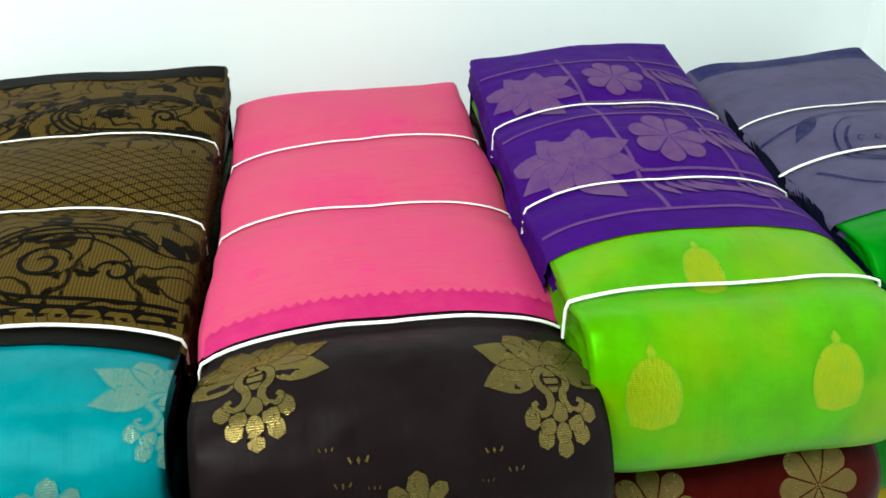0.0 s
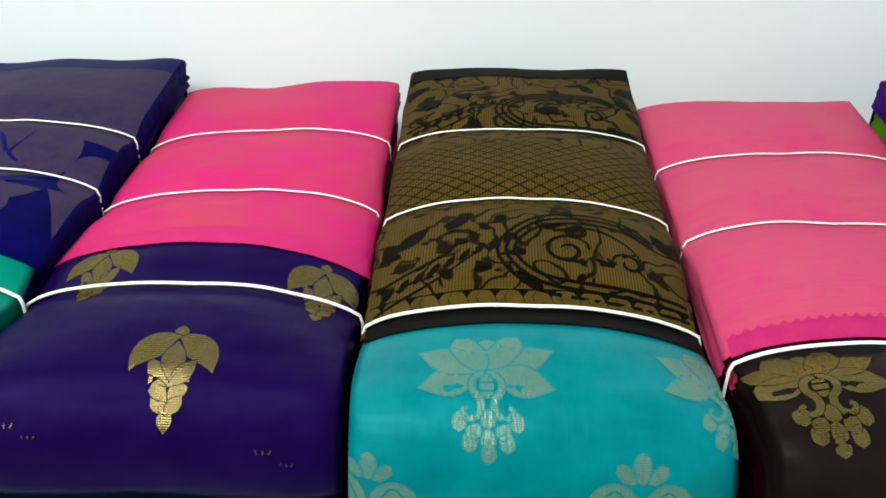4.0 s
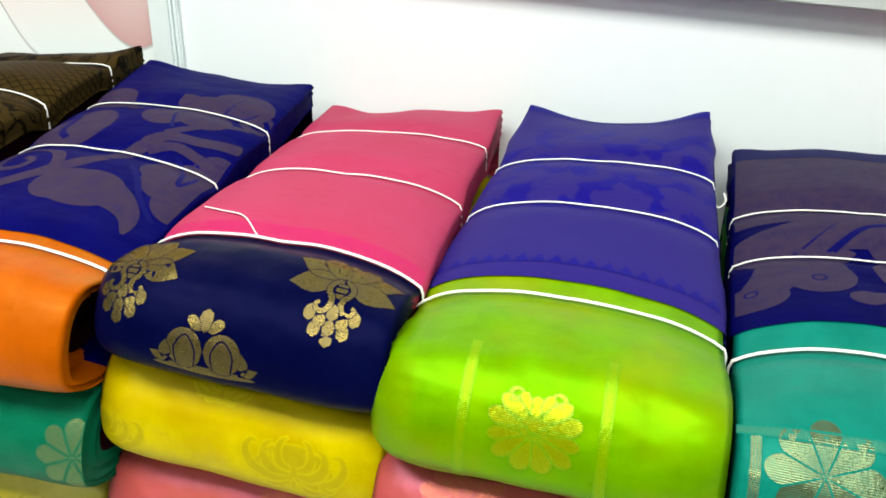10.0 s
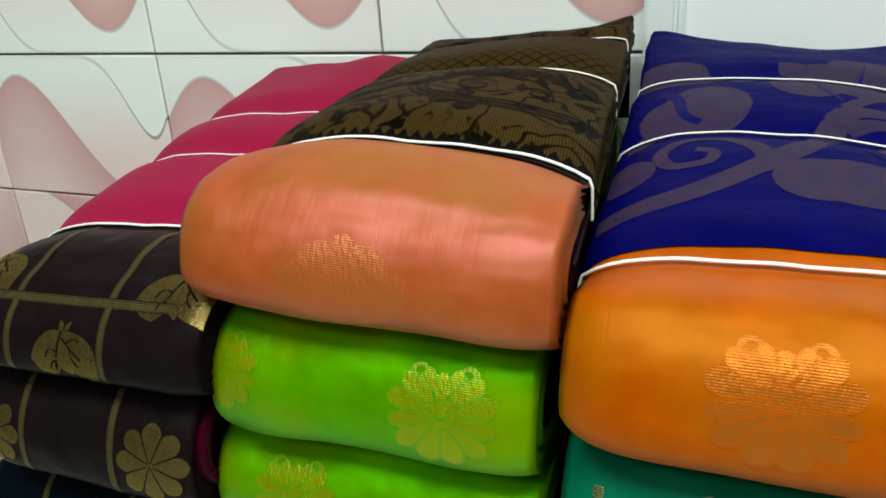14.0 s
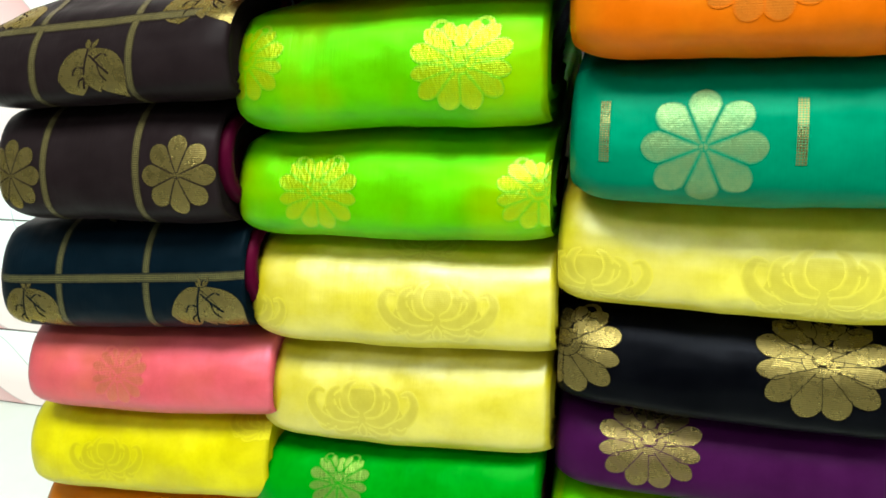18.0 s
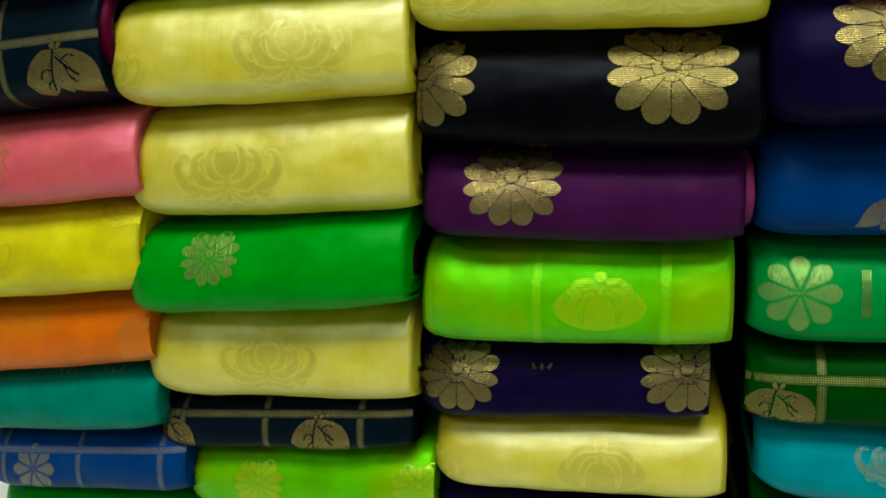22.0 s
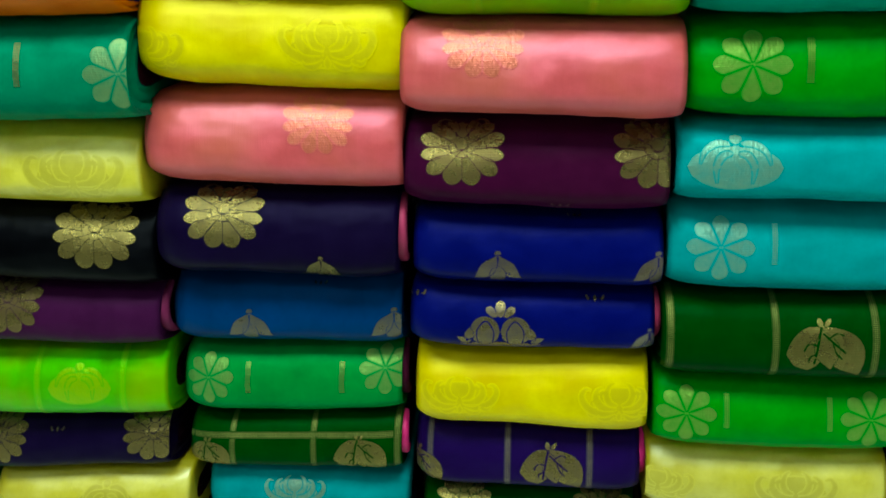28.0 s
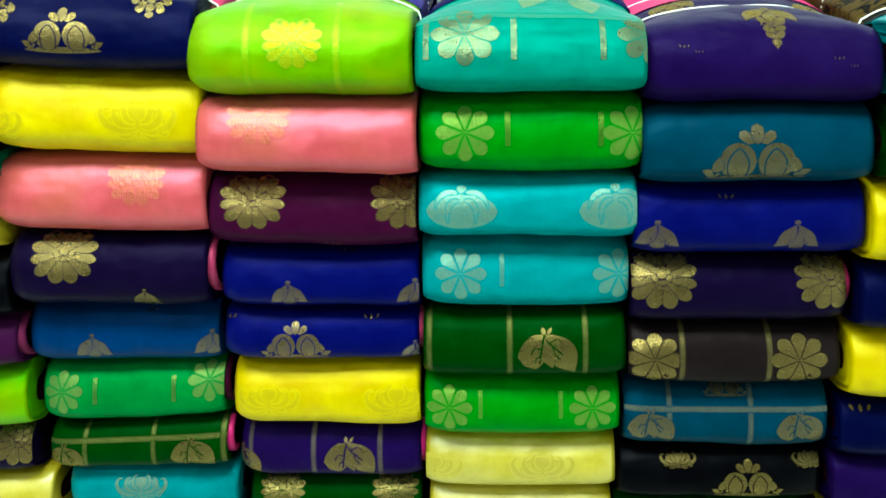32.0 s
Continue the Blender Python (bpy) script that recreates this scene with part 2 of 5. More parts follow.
def weave(name, ground, figure, kind, zone=(0.212, 0.325)):
    """A saree's woven end, patterned along its length (the uv's second axis is metres from the front)."""
    key = ("weave", name)
    if key in MATS:
        return MATS[key]
    g = Graph(name)
    a, b = dye(ground), dye(figure)
    uv = g.coords()
    sep = g.node("ShaderNodeSeparateXYZ")
    g.put(sep.inputs[0], uv)
    u, v = sep.outputs[0], sep.outputs[1]
    warpn = g.node("ShaderNodeTexNoise")
    g.put(warpn.inputs["Vector"], uv)
    warpn.inputs["Scale"].default_value = 22
    shift = g.node("ShaderNodeVectorMath", operation="MULTIPLY_ADD")
    g.put(shift.inputs[0], warpn.outputs[1])
    shift.inputs[1].default_value = (0.05, 0.05, 0)
    g.put(shift.inputs[2], uv)
    slub = g.noise(g.coords(scale=(14, 700, 1)), 1.0, 2)
    blot = g.noise(uv, 12, 4, 0.6)
    if kind == "damask":
        vor = g.node("ShaderNodeTexVoronoi")
        g.put(vor.inputs["Vector"], shift.outputs[0])
        vor.inputs["Scale"].default_value = 22
        rings = g.math("SINE", g.math("MULTIPLY", vor.outputs["Distance"], 21))
        rings = g.ramp(rings, 0.70, 0.92, 0.0, 0.95)
        gaps = g.ramp(g.noise(shift.outputs[0], 46, 2), 0.575, 0.615)
        fig = g.math("SUBTRACT", 1.0, g.math("MAXIMUM", rings, gaps))
        d1 = g.math("ABSOLUTE", g.math("SINE", g.math("MULTIPLY", g.math("ADD", u, g.math("MULTIPLY", v, 1.5)), 168)))
        d2 = g.math("ABSOLUTE", g.math("SINE", g.math("MULTIPLY", g.math("SUBTRACT", u, g.math("MULTIPLY", v, 1.5)), 168)))
        lattice = g.math("MULTIPLY", g.ramp(d1, 0.18, 0.32), g.ramp(d2, 0.18, 0.32))
        lattice = g.math("MAXIMUM", lattice, g.ramp(g.noise(g.coords(scale=(500, 500, 1)), 1, 1), 0.5, 0.6, 0, 0.5))
        mid = g.math("MULTIPLY", g.ramp(v, zone[0], zone[0] + 0.004), g.ramp(v, zone[1], zone[1] - 0.004))
        fig = g.math("ADD", g.math("MULTIPLY", fig, g.math("SUBTRACT", 1.0, mid)), g.math("MULTIPLY", lattice, mid))
        rib = g.math("SINE", g.math("MULTIPLY", u, 2600))
        fig = g.math("MULTIPLY", fig, g.ramp(rib, -0.6, 0.4, 0.5, 1.0))
    elif kind == "shadow":
        fig = g.ramp(g.noise(shift.outputs[0], 26, 2), 0.50, 0.56, 0.0, 1.0)
        zone = g.math("MULTIPLY", g.ramp(v, 0.24, 0.27), g.ramp(v, 0.50, 0.47))
        fig = g.math("MULTIPLY", fig, zone)
    else:
        fig = g.math("ADD", g.ramp(g.noise(shift.outputs[0], 7, 4, 0.6), 0.38, 0.62, 0.0, 0.7), g.ramp(g.noise(g.coords(scale=(1, 1.6, 1)), 44, 4, 0.65), 0.52, 0.66, 0.0, 0.45))
    col = g.mix(fig, a, b)
    col = g.mix(g.ramp(blot, 0.3, 0.7, 0, 0.25), col, dim(a, 0.8))
    col = g.mix(g.ramp(slub, 0.42, 0.75, 0.0, 0.3), col, dim(lerp(a, b, 0.5), 0.7))
    g.bump(g.math("ADD", slub, g.math("MULTIPLY", fig, 0.4)), 0.22, 0.0006)
    MATS[key] = g.set(Base_Color=col, Roughness=0.55, Specular_IOR_Level=0.04 if kind == "damask" else 0.10, Specular_Tint=glow(lerp(a, b, 0.5)))
    return MATS[key]


def plain(name, h, rough=0.5, spots=0.05, scale=6, bump=0.0, metallic=0.0):
    key = ("plain", name)
    if key not in MATS:
        g = Graph(name)
        c = rgb(h)
        n1, n2 = g.noise(g.coords(False), scale, 4), g.noise(g.coords(False), scale * 12, 4)
        col = g.mix(g.ramp(n1, 0.35, 0.65), dim(c, 1 - spots), c)
        col = g.mix(g.ramp(n2, 0.55, 0.75, 0, 0.3), col, dim(c, 1 - 2 * spots))
        if bump:
            g.bump(n2, bump, 0.002)
        MATS[key] = g.set(Base_Color=col, Roughness=rough, Metallic=metallic)
    return MATS[key]


# ---- building helpers ----
def mesh_ob(name, verts, faces, mats, parent=None, uvs=None, mat_index=None, smooth=True, label="", weft=None):
    me = bpy.data.meshes.new(name)
    me.from_pydata(verts, [], faces)
    for m in mats:
        me.materials.append(m)
    if uvs:
        lay = me.uv_layers.new(name="UVMap")
        idx = np.zeros(len(me.loops), dtype=np.int32)
        me.loops.foreach_get("vertex_index", idx)
        lay.data.foreach_set("uv", np.array(uvs, dtype=np.float32)[idx].ravel())
    if weft:
        second = me.uv_layers.new(name="Weft")
        second.data.foreach_set("uv", np.array(weft, dtype=np.float32)[idx].ravel())
    if mat_index:
        me.polygons.foreach_set("material_index", mat_index)
    if smooth:
        me.polygons.foreach_set("use_smooth", [True] * len(me.polygons))
    me.update()
    ob = new(name, me)
    if parent:
        ob.parent = parent
    return tagged(ob, label)


def box(name, lo, hi, mat, parent=None, label="", bevel=0.0):
    bm = bmesh.new()
    bmesh.ops.create_cube(bm, size=1)
    for v in bm.verts:
        v.co = [lo[i] + (v.co[i] + 0.5) * (hi[i] - lo[i]) for i in range(3)]
    if bevel:
        bmesh.ops.bevel(bm, geom=bm.edges[:], offset=bevel, segments=2, affect="EDGES")
    me = bpy.data.meshes.new(name)
    bm.to_mesh(me)
    bm.free()
    me.materials.append(mat)
    ob = new(name, me)
    if parent:
        ob.parent = parent
    return tagged(ob, label)


class Fold:
    """The outer surface of a folded saree: u across, v along the wrap, v = 0 at the middle of the front fold."""

    def __init__(self, xl, xr, zt, zb, yf, yr, slope_t, slope_b, roll, seed, rear, crown=0.0, curl=0.0, puff=(), swell=0.0055):
        self.w, self.cx = xr - xl, (xl + xr) / 2
        # at the back: the width's ratio, the shift across, and the lean
        self.rw, self.rx, self.rroll = (rear[1] - rear[0]) / self.w, (rear[0] + rear[1]) / 2 - self.cx, rear[2]
        self.ends = 0.0028 + 0.005 * noise.noise((seed * 1.7, 3.3, 0)) ** 2
        self.soft = (0.003 + 0.011 * abs(noise.noise((seed * 2.3, 8.1, 0)))) * (1.0 if self.cx < 0.1 else 0.3)
        self.seed, self.roll, self.crown, self.curl, self.puff, self.swell, self.yr = seed, roll, crown, curl, puff, swell, yr
        h = zt - zb
        a = min(0.056, h * 0.64)
        yc, zc = yf + a, (zt + zb) / 2
        self.yc, self.zc, self.h, self.a = yc, zc, h, a
        pts = []
        for i in range(5):
            y = yc + 0.12 * (1 - i / 5)
            pts.append((y, zb + slope_b * (y - yc)))
        n = 22
        # the upper layers slump: the fold stands out furthest near its foot
        zm = zb + 0.30 * h
        for i in range(n + 1):
            th = -math.pi / 2 + math.pi * i / n
            e = 1.02 if th > 0 else 0.90
            cy, sz = math.cos(th), math.sin(th)
            pts.append((yc - a * abs(cy) ** e, zm + (zt - zm if th > 0 else zm - zb) * math.copysign(abs(sz) ** e, sz)))
        m = 34
        for i in range(1, m + 1):
            y = yc + (yr - yc) * i / m
            pts.append((y, zt + slope_t * (y - yc)))
        p = np.array(pts)
        s = np.r_[0, np.cumsum(np.hypot(*np.diff(p, axis=0).T))]
        mid = 5 + n // 2
        self.p, self.s, self.first = p, s - s[mid], 5
        tan = np.gradient(p, self.s, axis=0)
        self.nrm = np.stack([-tan[:, 1], tan[:, 0]], 1)
        self.vtop = float(self.s[5 + n])
        self.vend = float(self.s[-1])

    def v_mark(self, fy):
        """Along the wrap, by the fraction of the height down the front; below nought it goes on over the top; in brackets: by the depth."""
        if isinstance(fy, tuple):
            return self.v_of_y(fy[0])
        if fy >= 0:
            half = slice(self.first, self.first + 23)
            z = self.p[half.start, 1] + (1 - min(fy, 1)) * self.h
            return float(np.interp(z, self.p[half, 1], self.s[half])) if fy > 0.06 else self.vtop - (fy - 0.0) * 0.3 * self.h
        return self.vtop - fy * self.h * 1.15 - 0.42 * self.h

    def v_of_y(self, y):
        if y < self.yc:
            return float(np.interp(-y, -self.p[27:15:-1, 0], self.s[27:15:-1]))
        return self.vtop + (y - self.yc)

    def at(self, u, v, lift=0.0):
        y, z = np.interp(v, self.s, self.p[:, 0]), np.interp(v, self.s, self.p[:, 1])
        ny, nz = np.interp(v, self.s, self.nrm[:, 0]), np.interp(v, self.s, self.nrm[:, 1])
        e = abs(2 * u / self.w)
        k = min(max((y - self.yc + 0.03) / 0.08, 0), 1) if v > 0 else 0.0
        far = min(max((y - self.yc) / max(self.yr - self.yc, 0.01), 0), 1)
        d = -self.crown * e ** 2.4 * k * (1 - far ** 4) + 0.30 * self.crown * (1 - e ** 2) * k * (1 - far ** 4) - self.ends * e ** 12
        d += self.curl * (e ** 2 - 1) * far ** 5
        if self.puff:
            d += 0.007 * noise.noise((u * 11 + self.seed, 0.4, self.seed * 2)) * far ** 6 * (1 - e ** 4)
        if self.puff and v > self.vtop - 0.03:
            # the cloth swells between the cords
            d += self.swell * min(1.0, (v - self.vtop + 0.03) / 0.05) * (1 - far ** 6)
            for q in self.puff:
                d -= (0.0042 + self.swell * (1 - far ** 6)) * math.exp(-((y - q) / 0.024) ** 2) * (1 - 0.4 * e)
        d += 0.0010 * noise.noise((u * 14 + self.seed, v * 24, self.seed * 1.3)) * min(1.0, 0.25 + max(0.0, 0.13 - abs(v)) * 9)
        d += 0.0036 * noise.noise((u * 8 + self.seed * 3.1, v * 5, self.seed)) + 0.0009 * noise.noise((u * 30, v * 22, self.seed + 7))
        d += lift
        if u < 0:
            d -= self.soft * e ** 7 * (1 - far)
            y += self.soft * 1.2 * e ** 9 * (1 - k)
        y += self.ends * 1.5 * e ** 8 * (1 - k)
        roll = self.roll + (self.rroll - self.roll) * far
        return (self.cx + u * (1 + (self.rw - 1) * far) + self.rx * far, y + ny * d, z + nz * d + roll * u)


def grid(fold, v0, v1, nu, nv, lift=0.0, drop=0.0, margin=0.0):
    """Vertices, faces and uvs of a patch of the fold from v0 to v1. drop: a hem that hangs over both sides."""
    verts, uvs, faces = [], [], []
    half = fold.w / 2 + margin
    us = [half * (2 * i / nu - 1) for i in range(nu + 1)]
    for j in range(nv + 1):
        v = v0 + (v1 - v0) * j / nv
        row = [(fold.at(u, v, lift), (u, v - fold.vtop + fold.yc)) for u in us]
        if drop:
            l, r, pleats = row[0][0], row[-1][0], 7
            y2 = v - fold.vtop + fold.yc
            low, high = [], []
            for q in range(1, pleats + 1):
                out = 0.0008 + (0.0034 if q % 2 else 0.0) * (0.5 + noise.noise((v * 16, q * 3.7, fold.seed))) + 0.0016 * noise.noise((v * 30, q * 1.3, fold.seed + 4))
                fall = drop * q / pleats * (1 + 0.25 * noise.noise((v * 9, q * 0.2, fold.seed + 9)))
                low.insert(0, ((l[0] - out, l[1], l[2] - fall), (us[0] - fall, y2)))
                high.append(((r[0] + out, r[1], r[2] - fall), (us[-1] + fall, y2)))
            row = low + row + high
        verts += [p for p, _ in row]
        uvs += [q for _, q in row]
    k = len(row)
    for j in range(nv):
        for i in range(k - 1):
            a = j * k + i
            faces.append((a, a + 1, a + k + 1, a + k))
    return verts, uvs, faces


def body_mesh(fold, name, mat, parent, side_mat=None, side_from=9.0, layers=5, half_side=False, hollow=0.0):
    """The wrapped cloth with the nested fold edges at both sides."""
    s = fold.s
    vs = list(s[:5]) + list(np.linspace(s[5], s[27], 39)) + list(np.linspace(s[27], s[-1], 50))[1:]
    nu = 44
    us = [fold.w * (i / nu - 0.5) for i in range(nu + 1)]
    verts, uvs, faces, mi = [], [], [], []
    for v in vs:
        for u in us:
            verts.append(fold.at(u, v))
            uvs.append((u, v))
    k = nu + 1
    for j in range(len(vs) - 1):
        for i in range(nu):
            a = j * k + i
            faces.append((a, a + 1, a + k + 1, a + k))
            mi.append(0)
    n = len(vs)
    for side in (0, nu):
        ring = [j * k + side for j in range(n)]
        sign = -1 if side == 0 else 1
        base = [verts[i] for i in ring]
        prev = ring
        steps = layers * 2
        for q in range(1, steps + 1):
            f = 1 - q / steps * 0.96
            off = -0.0006 - 0.0035 * (q % 2) - 0.0012 * ((q * 7 + int(fold.seed)) % 3)
            if hollow and side and q > 2:
                off -= hollow
            cur = []
            for j, (x, y, z) in enumerate(base):
                zm = fold.zc + (0.5 * (fold.p[-1, 1] - fold.p[27, 1]) / (fold.yr - fold.yc)) * max(y - fold.yc, 0) * 1.0
                yy = fold.yc + (y - fold.yc) * f if y < fold.yc else y
                cur.append(len(verts))
                verts.append((x + sign * off, yy, zm + (z - zm) * f))
                uvs.append((verts[-1][1], verts[-1][2]))
            for j in range(n - 1):
                quad = (prev[j], prev[j + 1], cur[j + 1], cur[j])
                faces.append(quad if sign < 0 else quad[::-1])
                # the innermost edges take a dark colour for the shade inside the folds
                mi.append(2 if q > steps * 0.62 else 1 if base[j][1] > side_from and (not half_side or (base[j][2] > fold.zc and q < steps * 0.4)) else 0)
            prev = cur
        # closes the inner seam
    back = [(n - 1) * k + i for i in range(k)]
    low = []
    for i in back:
        x, y, z = verts[i]
        low.append(len(verts))
        verts.append((x, y, fold.zc - fold.h / 2 + 0.01))
        uvs.append((x, z))
    for i in range(nu):
        faces.append((back[i], back[i + 1], low[i + 1], low[i]))
        mi.append(1)
    # the third cloth is that painted shade, the same maroon under every dye
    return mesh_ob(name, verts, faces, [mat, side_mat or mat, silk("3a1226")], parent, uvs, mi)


def smooth_path(pts, k=5):
    out = []
    for i in range(len(pts) - 1):
        p0, p1, p2, p3 = pts[max(i - 1, 0)], pts[i], pts[i + 1], pts[min(i + 2, len(pts) - 1)]
        for j in range(k):
            t = j / k
            out.append(tuple(0.5 * (2 * b + (c - a) * t + (2 * a - 5 * b + 4 * c - d) * t * t + (3 * b - a - 3 * c + d) * t ** 3) for a, b, c, d in zip(p0, p1, p2, p3)))
    return out + [pts[-1]]


# flat shapes woven into the cloth, drawn in (u, v) and laid on the fold
class Rows(list):
    """Rows of points across a woven shape, with each point's distance from the rim; kind: thread, tie (shows the ground) or solid."""
    kind, rims = "thread", ()


def strip(points, widths, kind="thread"):
    """A ribbon along points; wide ones have more points across."""
    k = 3 if max(widths) < 0.022 else 9
    rows, rims = Rows(), []
    for i, (x, y) in enumerate(points):
        a, b = points[max(i - 1, 0)], points[min(i + 1, len(points) - 1)]
        dx, dy = b[0] - a[0], b[1] - a[1]
        l = math.hypot(dx, dy) or 1
        nx, ny = -dy / l * widths[i], dx / l * widths[i]
        rows.append([(x + nx * (0.5 - j / (k - 1)), y + ny * (0.5 - j / (k - 1))) for j in range(k)])
        rims.append([widths[i] * (0.5 - abs(0.5 - j / (k - 1))) for j in range(k)])
    rows.kind, rows.rims = kind, rims
    return rows


def moved(rows, dx, dy):
    out = Rows([[(x + dx, y + dy) for x, y in row] for row in rows])
    out.kind, out.rims = rows.kind, rows.rims
    return out


def tie(points, width):
    """A thin line of bare ground inside a figure."""
    p = smooth_path(points, 4)
    return strip(p, [width] * len(p), "tie")


def ring(x, y, r, width, a0=0, a1=360, kind="thread", n=18):
    pts = [(x + r * math.cos(math.radians(a0 + (a1 - a0) * i / n)), y + r * math.sin(math.radians(a0 + (a1 - a0) * i / n))) for i in range(n + 1)]
    return strip(pts, [width] * (n + 1), kind)


def petal(x, y, angle, length, width, tip=1.0, n=7, bend=0.0):
    """A petal from (x, y). tip: 1 round, 0 pointed."""
    pts, wid = [], []
    for i in range(n + 1):
        t = 1 - (1 - i / n) ** 1.8 if tip > 1.5 else i / n
        a = math.radians(angle + bend * t)
        pts.append((x + math.cos(a) * length * t, y + math.sin(a) * length * t))
        r = (t / 0.7 if t < 0.7 else math.sqrt(max(0, 1 - ((t - 0.7) / 0.3) ** 2))) if tip > 1.5 else math.sin(math.pi * min(t ** (0.9 + 0.7 * tip), 1)) if tip < 0.5 else math.sqrt(max(0, 1 - (2 * t - 1.15) ** 2 / 1.3225)) if t < 0.98 else 0.15
        wid.append(max(width * r, width * 0.06))
    return strip(pts, wid)


def curl(x, y, r, start, turn, width, n=14):
    """A spiral stroke round (x, y)."""
    pts = []
    for i in range(n + 1):
        t = i / n
        a = math.radians(start + turn * t)
        q = r * (1 - 0.75 * t)
        pts.append((x + q * math.cos(a), y + q * math.sin(a)))
    return strip(pts, [width * (0.5 + 0.7 * math.sin(math.pi * i / n)) for i in range(n + 1)])


def blob(x, y, rx, ry, n=8):
    pts = [(x - rx + 2 * rx * i / n, y) for i in range(n + 1)]
    return strip(pts, [max(2 * ry * math.sqrt(max(0, 1 - (2 * i / n - 1) ** 2)), ry * 0.1) for i in range(n + 1)])


def line(x0, y0, x1, y1, width, n=8):
    return strip([(x0 + (x1 - x0) * i / n, y0 + (y1 - y0) * i / n) for i in range(n + 1)], [width] * (n + 1))


def scaled(make):
    """A motif drawn at unit size, as a function of its size."""
    def draw(s):
        out = []
        for rows in make():
            q = Rows([[(x * s, y * s) for x, y in row] for row in rows])
            q.kind, q.rims = rows.kind, [[r * s for r in row] for row in rows.rims]
            out.append(q)
        return out
    return draw


@scaled
def m_daisy():
    out = [blob(0, 0.005, 0.024, 0.010, 10)] + [petal(0, 0.002, a, l, w, 2, 10) for a, l, w in ((-8, 0.035, 0.0125), (-34, 0.035, 0.0150), (-70, 0.031, 0.0175), (-110, 0.031, 0.0175), (-146, 0.035, 0.0150), (-172, 0.035, 0.0125))]
    for k in (-1, 1):
        out += [petal(k * 0.004, 0.006, 90 - 76 * k, 0.032, 0.0150, 2, 9), petal(k * 0.005, 0.012, 90 - 54 * k, 0.026, 0.0130, 1), curl(k * 0.016, 0.028, 0.0068, 90 + 90 * k, -380 * k, 0.0036)]
    return out + [ring(0, 0.007, 0.0085, 0.0062, 180, 360), blob(0, 0.008, 0.0052, 0.0058), petal(0, 0.013, 90, 0.017, 0.012), petal(0.004, 0.018, 62, 0.016, 0.009), petal(-0.004, 0.018, 118, 0.016, 0.009)]


def m_flower(s, n=8):
    out = [petal(0, 0, 360 * i / n, 0.035 * s, 0.160 / n * s, 2, 10) for i in range(n)]
    return out + [blob(0, 0, 0.003 * s, 0.003 * s)]


@scaled
def m_lotus():
    out = [petal(0, 0.016, a, l, w, t) for a, l, w, t in ((90, 0.024, 0.018, 1), (55, 0.031, 0.0175, 1), (125, 0.031, 0.0175, 1), (22, 0.041, 0.0205, 0.2), (158, 0.041, 0.0205, 0.2), (-16, 0.039, 0.0215, 0.2), (196, 0.039, 0.0215, 0.2))]
    out += [blob(0, 0.007, 0.0042, 0.008), ring(0, 0.007, 0.0082, 0.0052, -60, 240), tie([(-0.004, 0.009), (0.004, 0.009)], 0.0012), tie([(-0.004, 0.004), (0.004, 0.004)], 0.0012)]
    for k in (-1, 1):
        p = smooth_path([(k * 0.006, 0.003), (k * 0.0035, -0.004), (k * 0.0060, -0.010), (k * 0.011, -0.011), (k * 0.0135, -0.007), (k * 0.011, -0.005)], 4)
        out.append(strip(p, [0.0056 - 0.0020 * i / len(p) for i in range(len(p))]))
    for x, y in ((0, -0.011), (-0.0155, -0.0130), (0.0155, -0.0130), (-0.0078, -0.0170), (0.0078, -0.0170), (0, -0.0215), (-0.0100, -0.0235), (0.0100, -0.0235), (0, -0.0290)):
        out.append(petal(x, y + 0.006, -90, 0.0118, 0.0094, 1, 5))
    return out


def brush(points, wide, end=0.3):
    """A swelling stroke: thickest at a third of its way."""
    p = smooth_path(points, 5)
    n = len(p) - 1
    return strip(p, [wide * (end + (1 - end) * math.sin(math.pi * min(1.0, (i / n) ** 0.7))) for i in range(n + 1)])


@scaled
def m_scroll():
    """A round tone-on-tone figure: sheaves of leaf strokes that part from the middle, hook inwards and curl below."""
    out = [blob(0, -0.004, 0.034, 0.020, 18), petal(0, -0.012, -90, 0.014, 0.008, 0.2)]
    for k in (-1, 1):
        out += [brush([(k * 0.004, -0.014), (k * 0.020, -0.016), (k * 0.036, -0.009), (k * 0.043, 0.003), (k * 0.039, 0.012), (k * 0.032, 0.011)], 0.0105),
                brush([(k * 0.003, -0.010), (k * 0.016, -0.010), (k * 0.026, -0.001), (k * 0.026, 0.010), (k * 0.019, 0.015)], 0.0110),
                brush([(k * 0.002, -0.006), (k * 0.011, -0.003), (k * 0.015, 0.006), (k * 0.012, 0.016), (k * 0.006, 0.020)], 0.0095),
                brush([(k * 0.004, -0.016), (k * 0.012, -0.022), (k * 0.021, -0.022), (k * 0.024, -0.017)], 0.0070), brush([(k * 0.022, -0.015), (k * 0.032, -0.018), (k * 0.037, -0.013)], 0.0065)]
    return out


@scaled
def m_round():
    """A domed patch with a few arcs parted on it."""
    out = [blob(0, -0.006, 0.038, 0.020, 20), petal(0, 0.014, 90, 0.010, 0.012, 1)]
    for k in (-1, 1):
        out += [brush([(k * 0.002, 0.014), (k * 0.014, 0.015), (k * 0.024, 0.008), (k * 0.028, -0.004)], 0.008), brush([(k * 0.002, 0.006), (k * 0.010, 0.004), (k * 0.015, -0.006), (k * 0.014, -0.020)], 0.008)]
    return out


